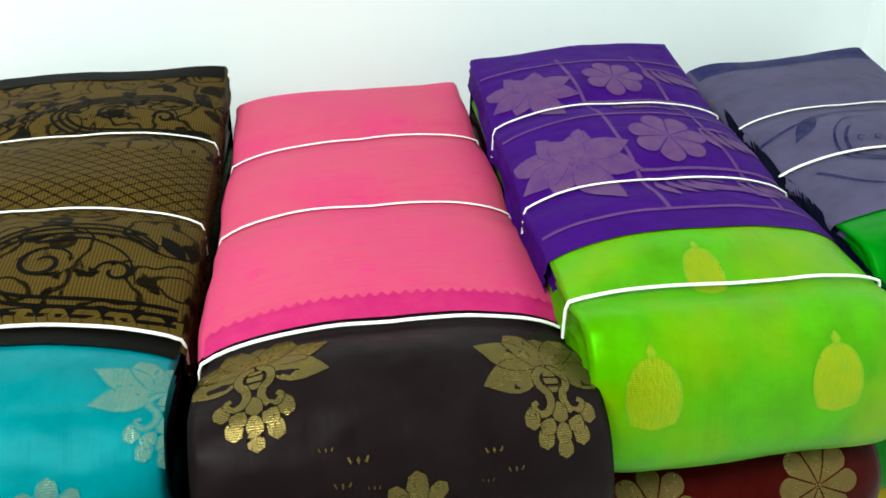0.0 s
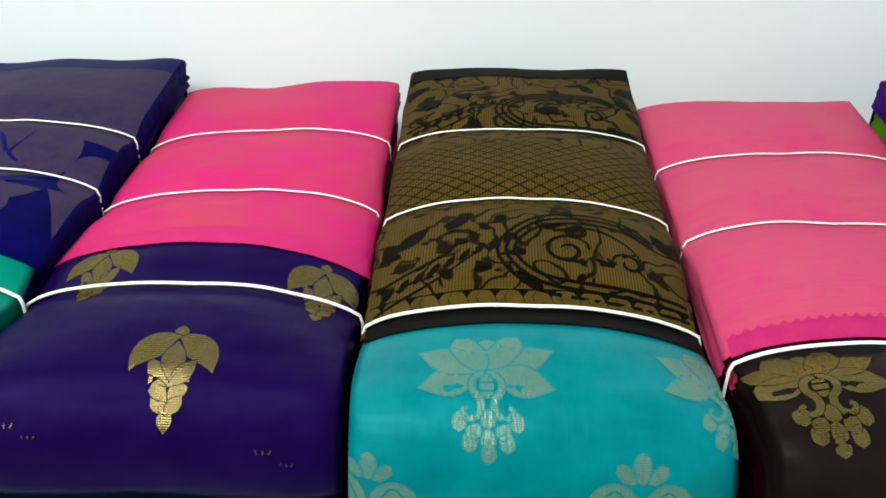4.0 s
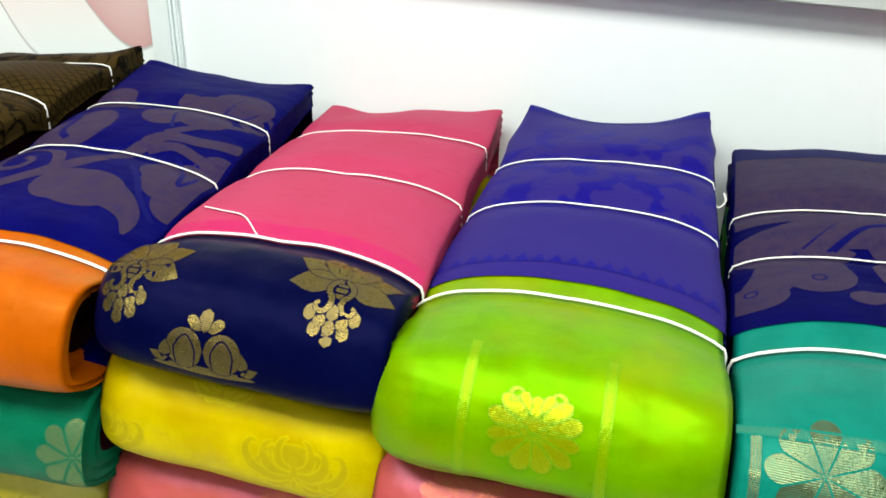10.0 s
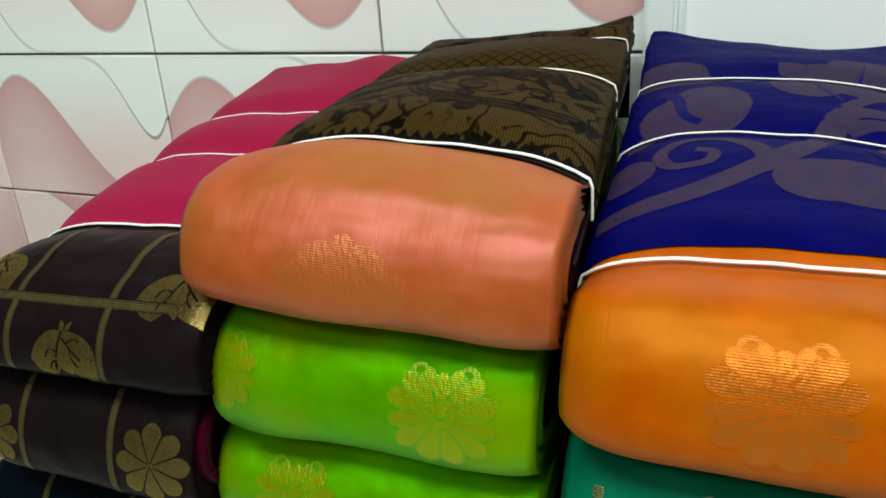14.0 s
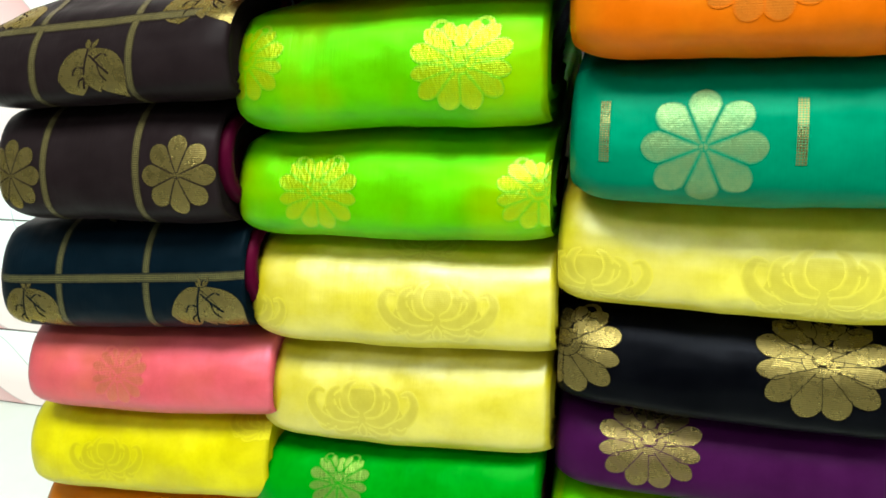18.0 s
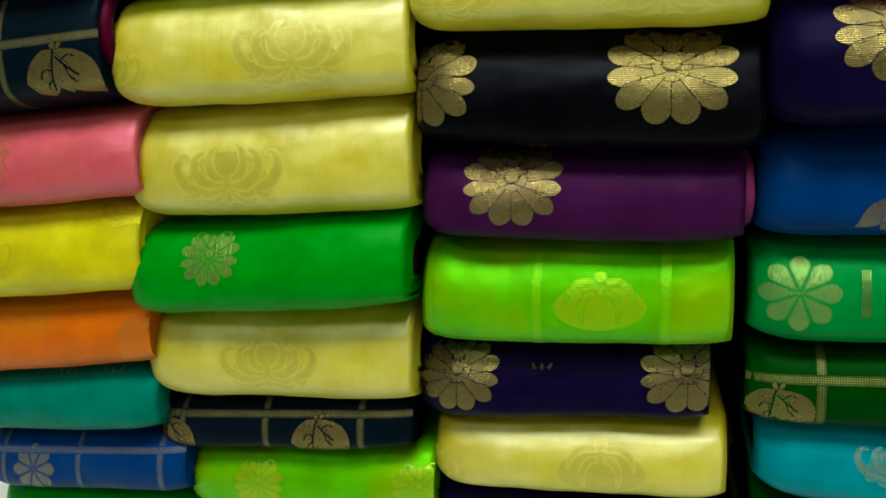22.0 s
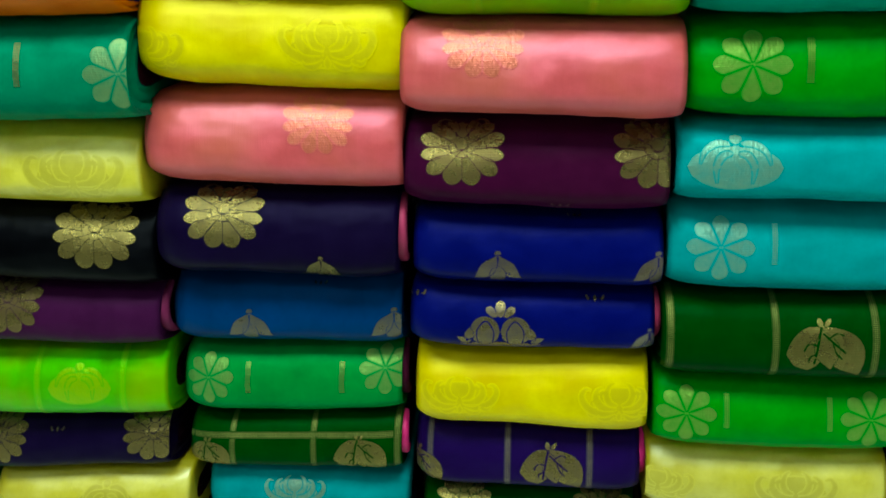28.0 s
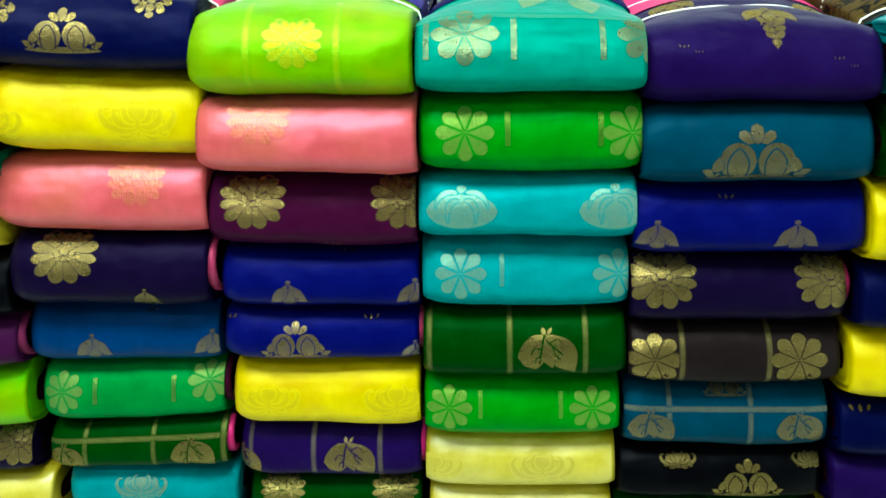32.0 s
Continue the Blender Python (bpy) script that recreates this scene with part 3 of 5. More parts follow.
@scaled
def m_leaf():
    """A broad leaf that points aside, with a second one behind it and dark veins."""
    out = [petal(-0.002, 0.020, -112, 0.044, 0.034, 1, 12, -8), petal(0.001, 0.021, -44, 0.060, 0.036, 0.2, 12, -10), petal(0.0, 0.018, -76, 0.040, 0.024, 0.2, 9), petal(0, 0.018, 100, 0.012, 0.007, 0.2), petal(0.003, 0.019, 58, 0.012, 0.006, 0.2)]
    return out + [tie(p, w) for p, w in (([(0.0, 0.020), (-0.003, 0.004), (-0.006, -0.016)], 0.0020), ([(0.001, 0.014), (0.012, 0.004), (0.022, -0.004)], 0.0018), ([(0.006, 0.009), (0.014, 0.014), (0.020, 0.012)], 0.0015),
                                         ([(0.010, 0.005), (0.013, -0.004), (0.019, -0.010)], 0.0015), ([(-0.003, 0.002), (-0.012, 0.003), (-0.016, -0.004)], 0.0016), ([(-0.004, -0.006), (-0.010, -0.009), (-0.011, -0.015)], 0.0015))]


@scaled
def m_wing():
    """A ragged round flower with two drooping leaves and a swirl in its middle."""
    out = [petal(-0.004, 0.004, -138, 0.048, 0.030, 0.2, 12, 18), petal(0.020, 0.004, -54, 0.052, 0.034, 0.2, 12, -14), blob(0.008, 0.014, 0.037, 0.030, 14), petal(-0.016, 0.028, 118, 0.030, 0.020, 0.2), petal(0.006, 0.032, 92, 0.020, 0.020, 0.2), petal(0.030, 0.026, 40, 0.028, 0.020, 0.2)]
    return out + [tie([(-0.012, -0.002), (-0.002, 0.003), (0.012, 0.003), (0.026, 0.010), (0.036, 0.022)], 0.0022), tie([(-0.010, -0.004), (-0.006, -0.010), (0.002, -0.010), (0.005, -0.004), (0.0, -0.001)], 0.0020), tie([(0.002, 0.012), (0.014, 0.018), (0.020, 0.028)], 0.0018), tie([(0.006, -0.010), (0.018, -0.014), (0.028, -0.010)], 0.0018)]


@scaled
def m_crown():
    """Two domes side by side on a low base, with a three-lobed bud over them and a leaf at each end."""
    out = [blob(0, -0.0225, 0.046, 0.0040, 14)]
    for k in (-1, 1):
        out += [petal(k * 0.030, -0.021, 90 - 66 * k, 0.019, 0.0085, 0.2), petal(k * 0.034, -0.021, 90 + 4 * k, 0.019, 0.0115, 0.2), blob(k * 0.0165, -0.0065, 0.0160, 0.0165, 16),
                tie([(k * 0.0085, -0.020), (k * 0.0070, -0.007), (k * 0.0155, 0.0045), (k * 0.0250, -0.006), (k * 0.0235, -0.020)], 0.0013), petal(k * 0.003, 0.009, 90 - 50 * k, 0.016, 0.0100)]
    return out + [petal(0, 0.008, 90, 0.019, 0.0120)]


@scaled
def m_cone():
    """A hanging cone: two wide leaves that droop to its sides, over rows of scales that narrow to a tip."""
    out = []
    for y, l, w in ((-0.014, 0.026, 0.0125), (-0.023, 0.022, 0.0120), (-0.031, 0.017, 0.0105)):
        for k in (-1, 1):
            out.append(petal(-k * 0.001, y, 90 - 46 * k, l, w, 0.2, 8, 6 * k))
    out += [petal(0, -0.024, -90, 0.019, 0.011, 0.2), petal(0, -0.010, 90, 0.030, 0.017, 0.2, 9)]
    for k in (-1, 1):
        out.append(petal(-k * 0.002, 0.024, 90 - 100 * k, 0.040, 0.021, 0.2, 12, -34 * k))
    return out + [petal(0, 0.022, 90, 0.012, 0.011, 0.2)]


@scaled
def m_trefoil():
    """A bell of two drooping leaves round a domed one, with a small bud on top."""
    return [petal(0, 0.000, -90, 0.022, 0.020, 1, 9), petal(0.001, 0.013, -66, 0.040, 0.019, 0.2, 10, 18), petal(-0.001, 0.013, -114, 0.040, 0.019, 0.2, 10, -18), petal(0, 0.010, 90, 0.008, 0.009, 1)]


@scaled
def m_heart():
    """A plump leaf that hangs from a small bud."""
    return [petal(0, 0.024, -90, 0.052, 0.042, 1, 14), petal(0, 0.020, 90, 0.012, 0.008, 0.2)]


def m_speck(s):
    return [petal(0, 0, 90, 0.006 * s, 0.003 * s, 0.2), petal(-0.004 * s, 0.001 * s, 110, 0.005 * s, 0.0025 * s), petal(0.004 * s, 0.001 * s, 70, 0.005 * s, 0.0025 * s)]


MOTIFS = {"daisy": m_daisy, "flower": m_flower, "lotus": m_lotus, "scroll": m_scroll, "round": m_round, "leaf": m_leaf, "crown": m_crown, "cone": m_cone, "wing": m_wing, "heart": m_heart, "trefoil": m_trefoil, "speck": m_speck}


def lay(fold, shapes, u0, v0, mat, parent, name="motif", lift=0.00032, reach=0.004):
    """Lays woven shapes on the fold as one thin raised part, cut off at its sides."""
    verts, uvs, weft, faces, apart = [], [], [], [], []
    lim = fold.w / 2 - 0.0005
    for q, rows in enumerate(shapes):
        n0, k, first, join = len(verts), len(rows[0]), len(faces), None
        cut = [[(min(max(u0 + x, -lim), lim), min(v0 + y, fold.vend - 0.002)) for x, y in row] for row in rows]
        for row, rims in zip(cut, rows.rims):
            for (u, v), d in zip(row, rims):
                verts.append(fold.at(u, v, lift + (0.00012 if rows.kind == "tie" else 0.000025 * (1 + q % 3 if q else 0))))
                uvs.append((u, v))
                weft.append((0.01, 0) if rows.kind == "solid" else (d, 1.0 if rows.kind == "tie" else 0.0))
        if n0:
            # the thread runs on from the nearest figure
            old, fresh = np.array(verts[:n0]), np.array(verts[n0:])
            gap = ((old[None, :, :] - fresh[:, None, :]) ** 2).sum(2)
            a, near = divmod(int(gap.argmin()), n0)
            if gap.min() > reach ** 2:
                # too far off to be one figure with the rest
                del verts[n0:], uvs[n0:], weft[n0:]
                apart.append(rows)
                continue
            join = (n0 + a, near)
        for i in range(len(rows) - 1):
            for j in range(k - 1):
                us = [cut[i][j][0], cut[i][j + 1][0], cut[i + 1][j + 1][0], cut[i + 1][j][0]]
                if max(us) - min(us) < 1e-5:
                    continue
                a = n0 + i * k + j
                faces.append((a, a + 1, a + k + 1, a + k))
        if join:
            faces[first:] = [tuple(join[1] if i == join[0] else i for i in q2) for q2 in faces[first:]]
    used = sorted({i for q2 in faces for i in q2})
    place = {i: n for n, i in enumerate(used)}
    verts, uvs, weft = ([seq[i] for i in used] for seq in (verts, uvs, weft))
    faces = [tuple(place[i] for i in q2) for q2 in faces]
    if faces:
        mesh_ob(name, verts, faces, [mat], parent, uvs, weft=weft)
    if apart:
        lay(fold, apart, u0, v0, mat, parent, name, lift, reach)


def cord(fold, v, mat, parent, rise=0.0025, sag=0.03, slant=0.0, rad=0.0016):
    """A white elastic cord across the top that runs down both sides."""
    pts = []
    half = fold.w / 2
    for i in range(29):
        u = half * (2 * i / 28 - 1)
        x, y, z = fold.at(u, v + slant * u, rise)
        pts.append(Vector((x, y, z)))
    l, r = pts[0], pts[-1]
    pts = [Vector((l.x - 0.002, l.y, l.z - sag)), Vector((l.x - 0.002, l.y, l.z - 0.006))] + pts + [Vector((r.x + 0.002, r.y, r.z - 0.006)), Vector((r.x + 0.002, r.y, r.z - sag))]
    k = 7
    verts, faces, uvs = [], [], []
    for i, p in enumerate(pts):
        t = (pts[min(i + 1, len(pts) - 1)] - pts[max(i - 1, 0)]).normalized()
        a = t.cross(Vector((0, 1, 0))).normalized()
        b = t.cross(a).normalized()
        for j in range(k):
            th = 2 * math.pi * j / k
            q = p + (a * math.cos(th) * 0.75 + b * math.sin(th) * 1.25) * rad
            verts.append(tuple(q))
            uvs.append((j / k, i * 0.01))
    for i in range(len(pts) - 1):
        for j in range(k):
            faces.append((i * k + j, i * k + (j + 1) % k, (i + 1) * k + (j + 1) % k, (i + 1) * k + j))
    return mesh_ob("elastic_cord", verts, faces, [mat], parent, uvs)


def settle(parent, base):
    """Moves the parts into the frame of the thing's Empty at its base."""
    parent.location = base
    for c in parent.children_recursive:
        c.data.transform(Matrix.Translation(-Vector(base)))
        c.data.update()


# ---- the room ----
FLOOR = -0.83
wall_white = plain("white_wall_paint", "eef5f6", 0.55, 0.03, 3, 0.15)
floor_mat = plain("pale_floor_tile", "d0d5cc", 0.3, 0.05, 2)
box("floor", (-3.0, -3.0, FLOOR - 0.1), (2.2, 0.8, FLOOR), floor_mat)
tagged(bpy.data.objects["floor"], "pale greenish white tiled shop floor", "floor", kind="structure")
tagged(box("wall_north", (-0.64, 0.60, FLOOR), (2.2, 0.74, 2.1), wall_white), "plain white painted wall panel behind the stacks", "wall", kind="structure")
tile_wall = tagged(box("wall_north_tiled", (-3.0, 0.625, FLOOR), (-0.64, 0.74, 2.1), plain("dark_grout", "6e665c", 0.9, 0.2, 40)), "wall faced with glazed wave-pattern tiles", "wall", kind="structure")
# added walls and ceiling out of view, dark grey to cut the fill light
room_paint = plain("grey_room_paint", "5e6060", 0.6, 0.06, 3)
tagged(box("wall_east", (1.86, -3.0, FLOOR), (2.2, 0.60, 2.1), wall_white), "plain white painted side wall", "wall", kind="structure")
tagged(box("wall_west", (-3.0, -3.0, FLOOR), (-2.85, 0.625, 2.1), room_paint), "unseen dark grey side wall, added to limit bounced light", "wall", kind="structure")
tagged(box("wall_south", (-3.0, -3.1, FLOOR), (2.2, -3.0, 2.1), room_paint), "unseen dark grey wall, added to limit bounced light", "wall", kind="structure")
tagged(box("ceiling", (-3.0, -3.1, 2.1), (2.2, 0.74, 2.2), room_paint), "unseen dark grey ceiling, added to limit bounced light", "ceiling", kind="structure")
trim_mat = plain("white_plastic_trim", "e2ecec", 0.25, 0.03, 8)
trim = tagged(box("trim", (-0.682, 0.585, FLOOR), (-0.644, 0.625, 2.1), trim_mat, bevel=0.004), "white plastic corner strip between tiles and panel", "trim", kind="structure")
box("bead", (-0.644, 0.592, FLOOR), (-0.636, 0.600, 2.1), trim_mat, trim, bevel=0.002)

# a narrow ledge on the wall, white front painted grey for its shade, with a brown top
ledge = new("wall_ledge")
box("fascia", (-0.41, 0.565, -0.014), (0.42, 0.60, 0.018), plain("shaded_white_paint", "c4cac8", 0.5, 0.08, 10), ledge, bevel=0.003)
box("top_board", (-0.41, 0.55, 0.018), (0.42, 0.60, 0.030), plain("brown_board", "54463e", 0.6, 0.2, 12), ledge, "dull brown top board", bevel=0.002)
box("bracket", (-0.412, 0.572, -0.026), (-0.392, 0.60, -0.014), plain("shaded_white_paint", "c4cac8"), ledge, bevel=0.003)
ledge.matrix_world = pose(0, 0, 0.284, 0, 2.8, 0)
tagged(ledge, "narrow white painted wall ledge with brown top", "shelf")


# ---- glazed tiles with a printed wave ----
def tile_material():
    """A white hump and a pink trough, printed in soft gradients with thin grey outlines."""
    g = Graph("glazed_wave_tile")
    sep = g.node("ShaderNodeSeparateXYZ")
    g.put(sep.inputs[0], g.coords())
    x, y = sep.outputs[0], sep.outputs[1]

    def bell(mid, width):
        q = g.math("DIVIDE", g.math("SUBTRACT", x, mid), width)
        return g.math("EXPONENT", g.math("MULTIPLY", g.math("MULTIPLY", q, q), -1.0))

    hump = g.math("MULTIPLY", bell(0.09, 0.15), 0.55)
    trough = g.math("SUBTRACT", 1.07, g.math("MULTIPLY", bell(0.79, 0.35), 0.93))
    white, pale, pink, grey = rgb("f2faf8"), rgb("f0dcd9"), rgb("d3a6a5"), rgb("857874")
    above = g.math("SUBTRACT", y, hump)
    col = g.mix(g.ramp(above, 0.0, 0.015), white, g.mix(g.ramp(y, 0.1, 0.7), white, pale))
    col = g.mix(g.math("MULTIPLY", g.ramp(g.math("ABSOLUTE", above), 0.006, 0.018, 1.0, 0.0), g.ramp(x, 0.38, 0.1, 0.25, 0.8)), col, grey)
    over = g.math("SUBTRACT", y, trough)
    body = g.math("MULTIPLY", g.ramp(over, 0.0, 0.012), g.ramp(over, 0.0, 0.75, 1.0, 0.25))
    col = g.mix(body, col, pink)
    col = g.mix(g.math("MULTIPLY", g.ramp(g.math("ABSOLUTE", over), 0.005, 0.016, 1.0, 0.0), 0.45), col, grey)
    speck = g.noise(g.coords(False), 160, 3)
    col = g.mix(g.ramp(speck, 0.72, 0.8, 0, 0.5), col, rgb("8a827a"))
    g.bump(g.noise(g.coords(False), 9, 2), 0.08, 0.003)
    return g.set(Base_Color=col, Roughness=0.16, Specular_IOR_Level=0.5)


TILE_W, TILE_H = 0.40, 0.25
wave_glaze = tile_material()


def tile_mesh(w, h, t, turned):
    """A bevelled tile, cut from the left of a whole one; turned: laid upside down."""
    bm = bmesh.new()
    bmesh.ops.create_cube(bm, size=1)
    for v in bm.verts:
        v.co = (v.co.x * w, v.co.y * t, v.co.z * h)
    bmesh.ops.bevel(bm, geom=[e for e in bm.edges if all(v.co.y < 0 for v in e.verts)], offset=0.0018, segments=1, affect="EDGES")
    lay_uv = bm.loops.layers.uv.new("UVMap")
    for f in bm.faces:
        for l in f.loops:
            p = ((l.vert.co.x + w / 2) / TILE_W, l.vert.co.z / h + 0.5)
            l[lay_uv].uv = (1 - p[0], 1 - p[1]) if turned else p
    me = bpy.data.meshes.new("tile")
    bm.to_mesh(me)
    bm.free()
    me.materials.append(wave_glaze)
    return me


tile_data = [tile_mesh(TILE_W - 0.004, TILE_H - 0.004, 0.008, q) for q in (False, True)]
tile_cut = [tile_mesh(0.359, TILE_H - 0.004, 0.008, q) for q in (False, True)]

tile_low = [tile_mesh(w, 0.180, 0.008, True) for w in (TILE_W - 0.004, 0.359)]

# ---- the saree stacks ----
cord_mat = plain("white_elastic", "f2f0ea", 0.6, 0.03, 60)
TH = []
SEED = [1.0]


def saree(xl, xr, zt, zb, yf, yr, st, sb, roll, rear, h, marks, label, top=None, group="sarees in the stack", cloud=0.12):
    """One folded saree. marks: (kind, fraction across, fraction down, size, faint). top: what the uppermost one of a stack shows."""
    SEED[0] += 1.37
    f = Fold(xl, xr, zt, zb, yf, yr, st, sb, roll, SEED[0], rear, crown=top.get("crown", 0.019) if top else 0.004,
             curl=top.get("curl", 0.0) if top else 0.0, puff=top["cords"] if top else (), swell=top.get("swell", 0.0055) if top else 0.0)
    thing = new("saree")
    mat = silk(h, cloud)
    side = silk(top["pallu"], 0.14, 0.62) if top else mat
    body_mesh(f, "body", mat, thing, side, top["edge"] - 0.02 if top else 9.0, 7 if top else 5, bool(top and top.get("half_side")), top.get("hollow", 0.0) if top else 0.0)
    for kind, fx, fy, size, faint in marks:
        u, v = (fx - 0.5) * f.w, f.v_mark(fy)
        m = inlay(h, "", 0.58 + 0.42 * faint if kind in ("bar", "band") else 0.5 * faint if kind == "dash" else faint, checked=kind in ("bar", "dash", "band") and faint < 0.9)
        if kind == "bar":
            lay(f, [line(0, -0.05, 0, min(f.vtop + (size if size < 0.5 else 0.0), f.v_of_y(top["edge"]) - 0.004 if top else 9), 0.0085, 40)], u, 0, m, thing, "zari_stripe")
        elif kind == "dash":
            lay(f, [line(0, -0.022 * size, 0, 0.022 * size, 0.008, 8)], u, v, m, thing, "zari_stripe")
        elif kind == "band":
            lay(f, [line(-f.w / 2, 0, f.w / 2, 0, 0.009 * size, 24)], 0, v, m, thing, "zari_band", 0.0004)
        else:
            lay(f, MOTIFS[kind](size), u, v, m, thing)
    if top:
        vb = f.v_of_y(top["edge"])
        ve, uv, fa = grid(f, vb, f.vend, 32, 60, 0.0014, top.get("drop", 0.030), 0.0008)
        pal = mesh_ob("pallu", ve, fa, [top.get("mat") or silk(top["pallu"], 0.14, 0.62)], thing, uv, label=top.get("pallu_label", ""))
        for i, (h2, shapes) in enumerate(top["draw"](f) if "draw" in top else ()):
            lay(f, shapes, 0, 0, inlay(top["pallu"], h2), pal, "woven_figure", 0.0017 + 0.00015 * min(i, 4))
        for i, y in enumerate(top["cords"]):
            cord(f, f.v_of_y(y), cord_mat, thing, 0.0042 if "draw" in top else 0.0026, rad=0.0015 if i == 0 else 0.00105)
    settle(thing, (f.cx, 0.25, zb))
    tagged(thing, label, "saree", group)
    TH.append(thing)
    return f, thing


COLUMNS = {}
# how far single sarees stand behind the front of their stack
SET_BACK = {("C", 0): -0.024, ("C", 1): -0.022, ("C", 6): 0.008, ("E", 0): -0.012, ("E", 1): -0.018, ("F", 0): -0.010, ("D", 3): -0.009, ("D", 4): 0.012, ("D", 5): 0.009, ("B", 5): -0.018, ("F", 3): 0.008, ("F", 4): -0.005, ("G", 0): 0.008}


def stack(name, yf, rear, rows, fillers):
    """Builds a stack from the top down; each saree rests on the one under it. rear: the top one's back edge (xl, xr, zl, zr, y)."""
    rows = list(rows)
    z = rows[-1][2] - 0.075
    xl, xr = rows[-1][0], rows[-1][1]
    k = 0
    while z > FLOOR + 0.05:
        rows.append((xl, xr, z, 0, fillers[k % len(fillers)], (), "folded silk saree low in the stack"))
        z -= 0.08
        k += 1
    n = len(rows)
    x0, x1, z0, z1, yr = rear
    slope = ((z0 + z1) / 2 - rows[0][2]) / (yr - yf - 0.05)
    shift, ratio = (x0 + x1 - rows[0][0] - rows[0][1]) / 2, (x1 - x0) / (rows[0][1] - rows[0][0])
    out = []
    for i, (xl, xr, zt, roll, h, marks, label, *rest) in enumerate(rows):
        zb = rows[i + 1][2] if i + 1 < n else FLOOR
        jitter = SET_BACK.get((name, i), 0.002 * math.sin(i * 2.3 + ord(name)))
        c, w = (xl + xr) / 2 + shift, (xr - xl) * ratio
        back = (c - w / 2, c + w / 2, (z1 - z0) / w if i == 0 else roll)
        out.append(saree(xl, xr, zt, zb, yf + jitter, yr, slope * (1 - i / n), slope * (1 - (i + 1) / n), roll, back, h, marks, label, *rest))
    COLUMNS[name] = out


# figures woven into the ends of the uppermost sarees: fx across, y from the front
def at_fy(f, pts):
    return [((fx - 0.5) * f.w, f.v_of_y(y)) for fx, y in pts]


def stem(f, pts, width, taper=0.3):
    p = smooth_path(at_fy(f, pts))
    n = len(p) - 1
    return strip(p, [width * (1 - (1 - taper) * i / n) for i in range(n + 1)])


def leaf_to(f, a, b, width, bend=0.0):
    (x0, y0), (x1, y1) = at_fy(f, [a, b])
    return petal(x0, y0, math.degrees(math.atan2(y1 - y0, x1 - x0)) - bend * 0.6, math.hypot(x1 - x0, y1 - y0), width, 0.2, 12, bend)


def disc(f, fx, y, rx, ry):
    (x, v), = at_fy(f, [(fx, y)])
    return blob(x, v, rx, ry, 22)


def spiral(f, fx, y, r, start, turn, width):
    (x, v), = at_fy(f, [(fx, y)])
    return curl(x, v, r, start, turn, width, 26)


def end_band(f, h, y0, y1):
    """A plain woven band across the whole width."""
    v0, v1 = f.v_of_y(y0), min(f.v_of_y(y1), f.vend - 0.001)
    n = max(1, math.ceil((v1 - v0) / 0.016))
    d = (v1 - v0) / n
    return h, [strip([(f.w * (i / 24 - 0.5), v0 + (k + 0.5) * d) for i in range(25)], [d * 1.01] * 25, "solid") for k in range(n)]


def teeth(f, y, n, size):
    v = f.v_of_y(y)
    return [strip([((i + 0.5) / n * f.w - f.w / 2, v - 0.001), ((i + 0.5) / n * f.w - f.w / 2, v + size)], [f.w / n * 0.95, 0.0008], "solid") for i in range(n)]


def solid(rows):
    """Shapes that run into one another with no seams."""
    for q in rows:
        q.kind = "solid"
    return rows


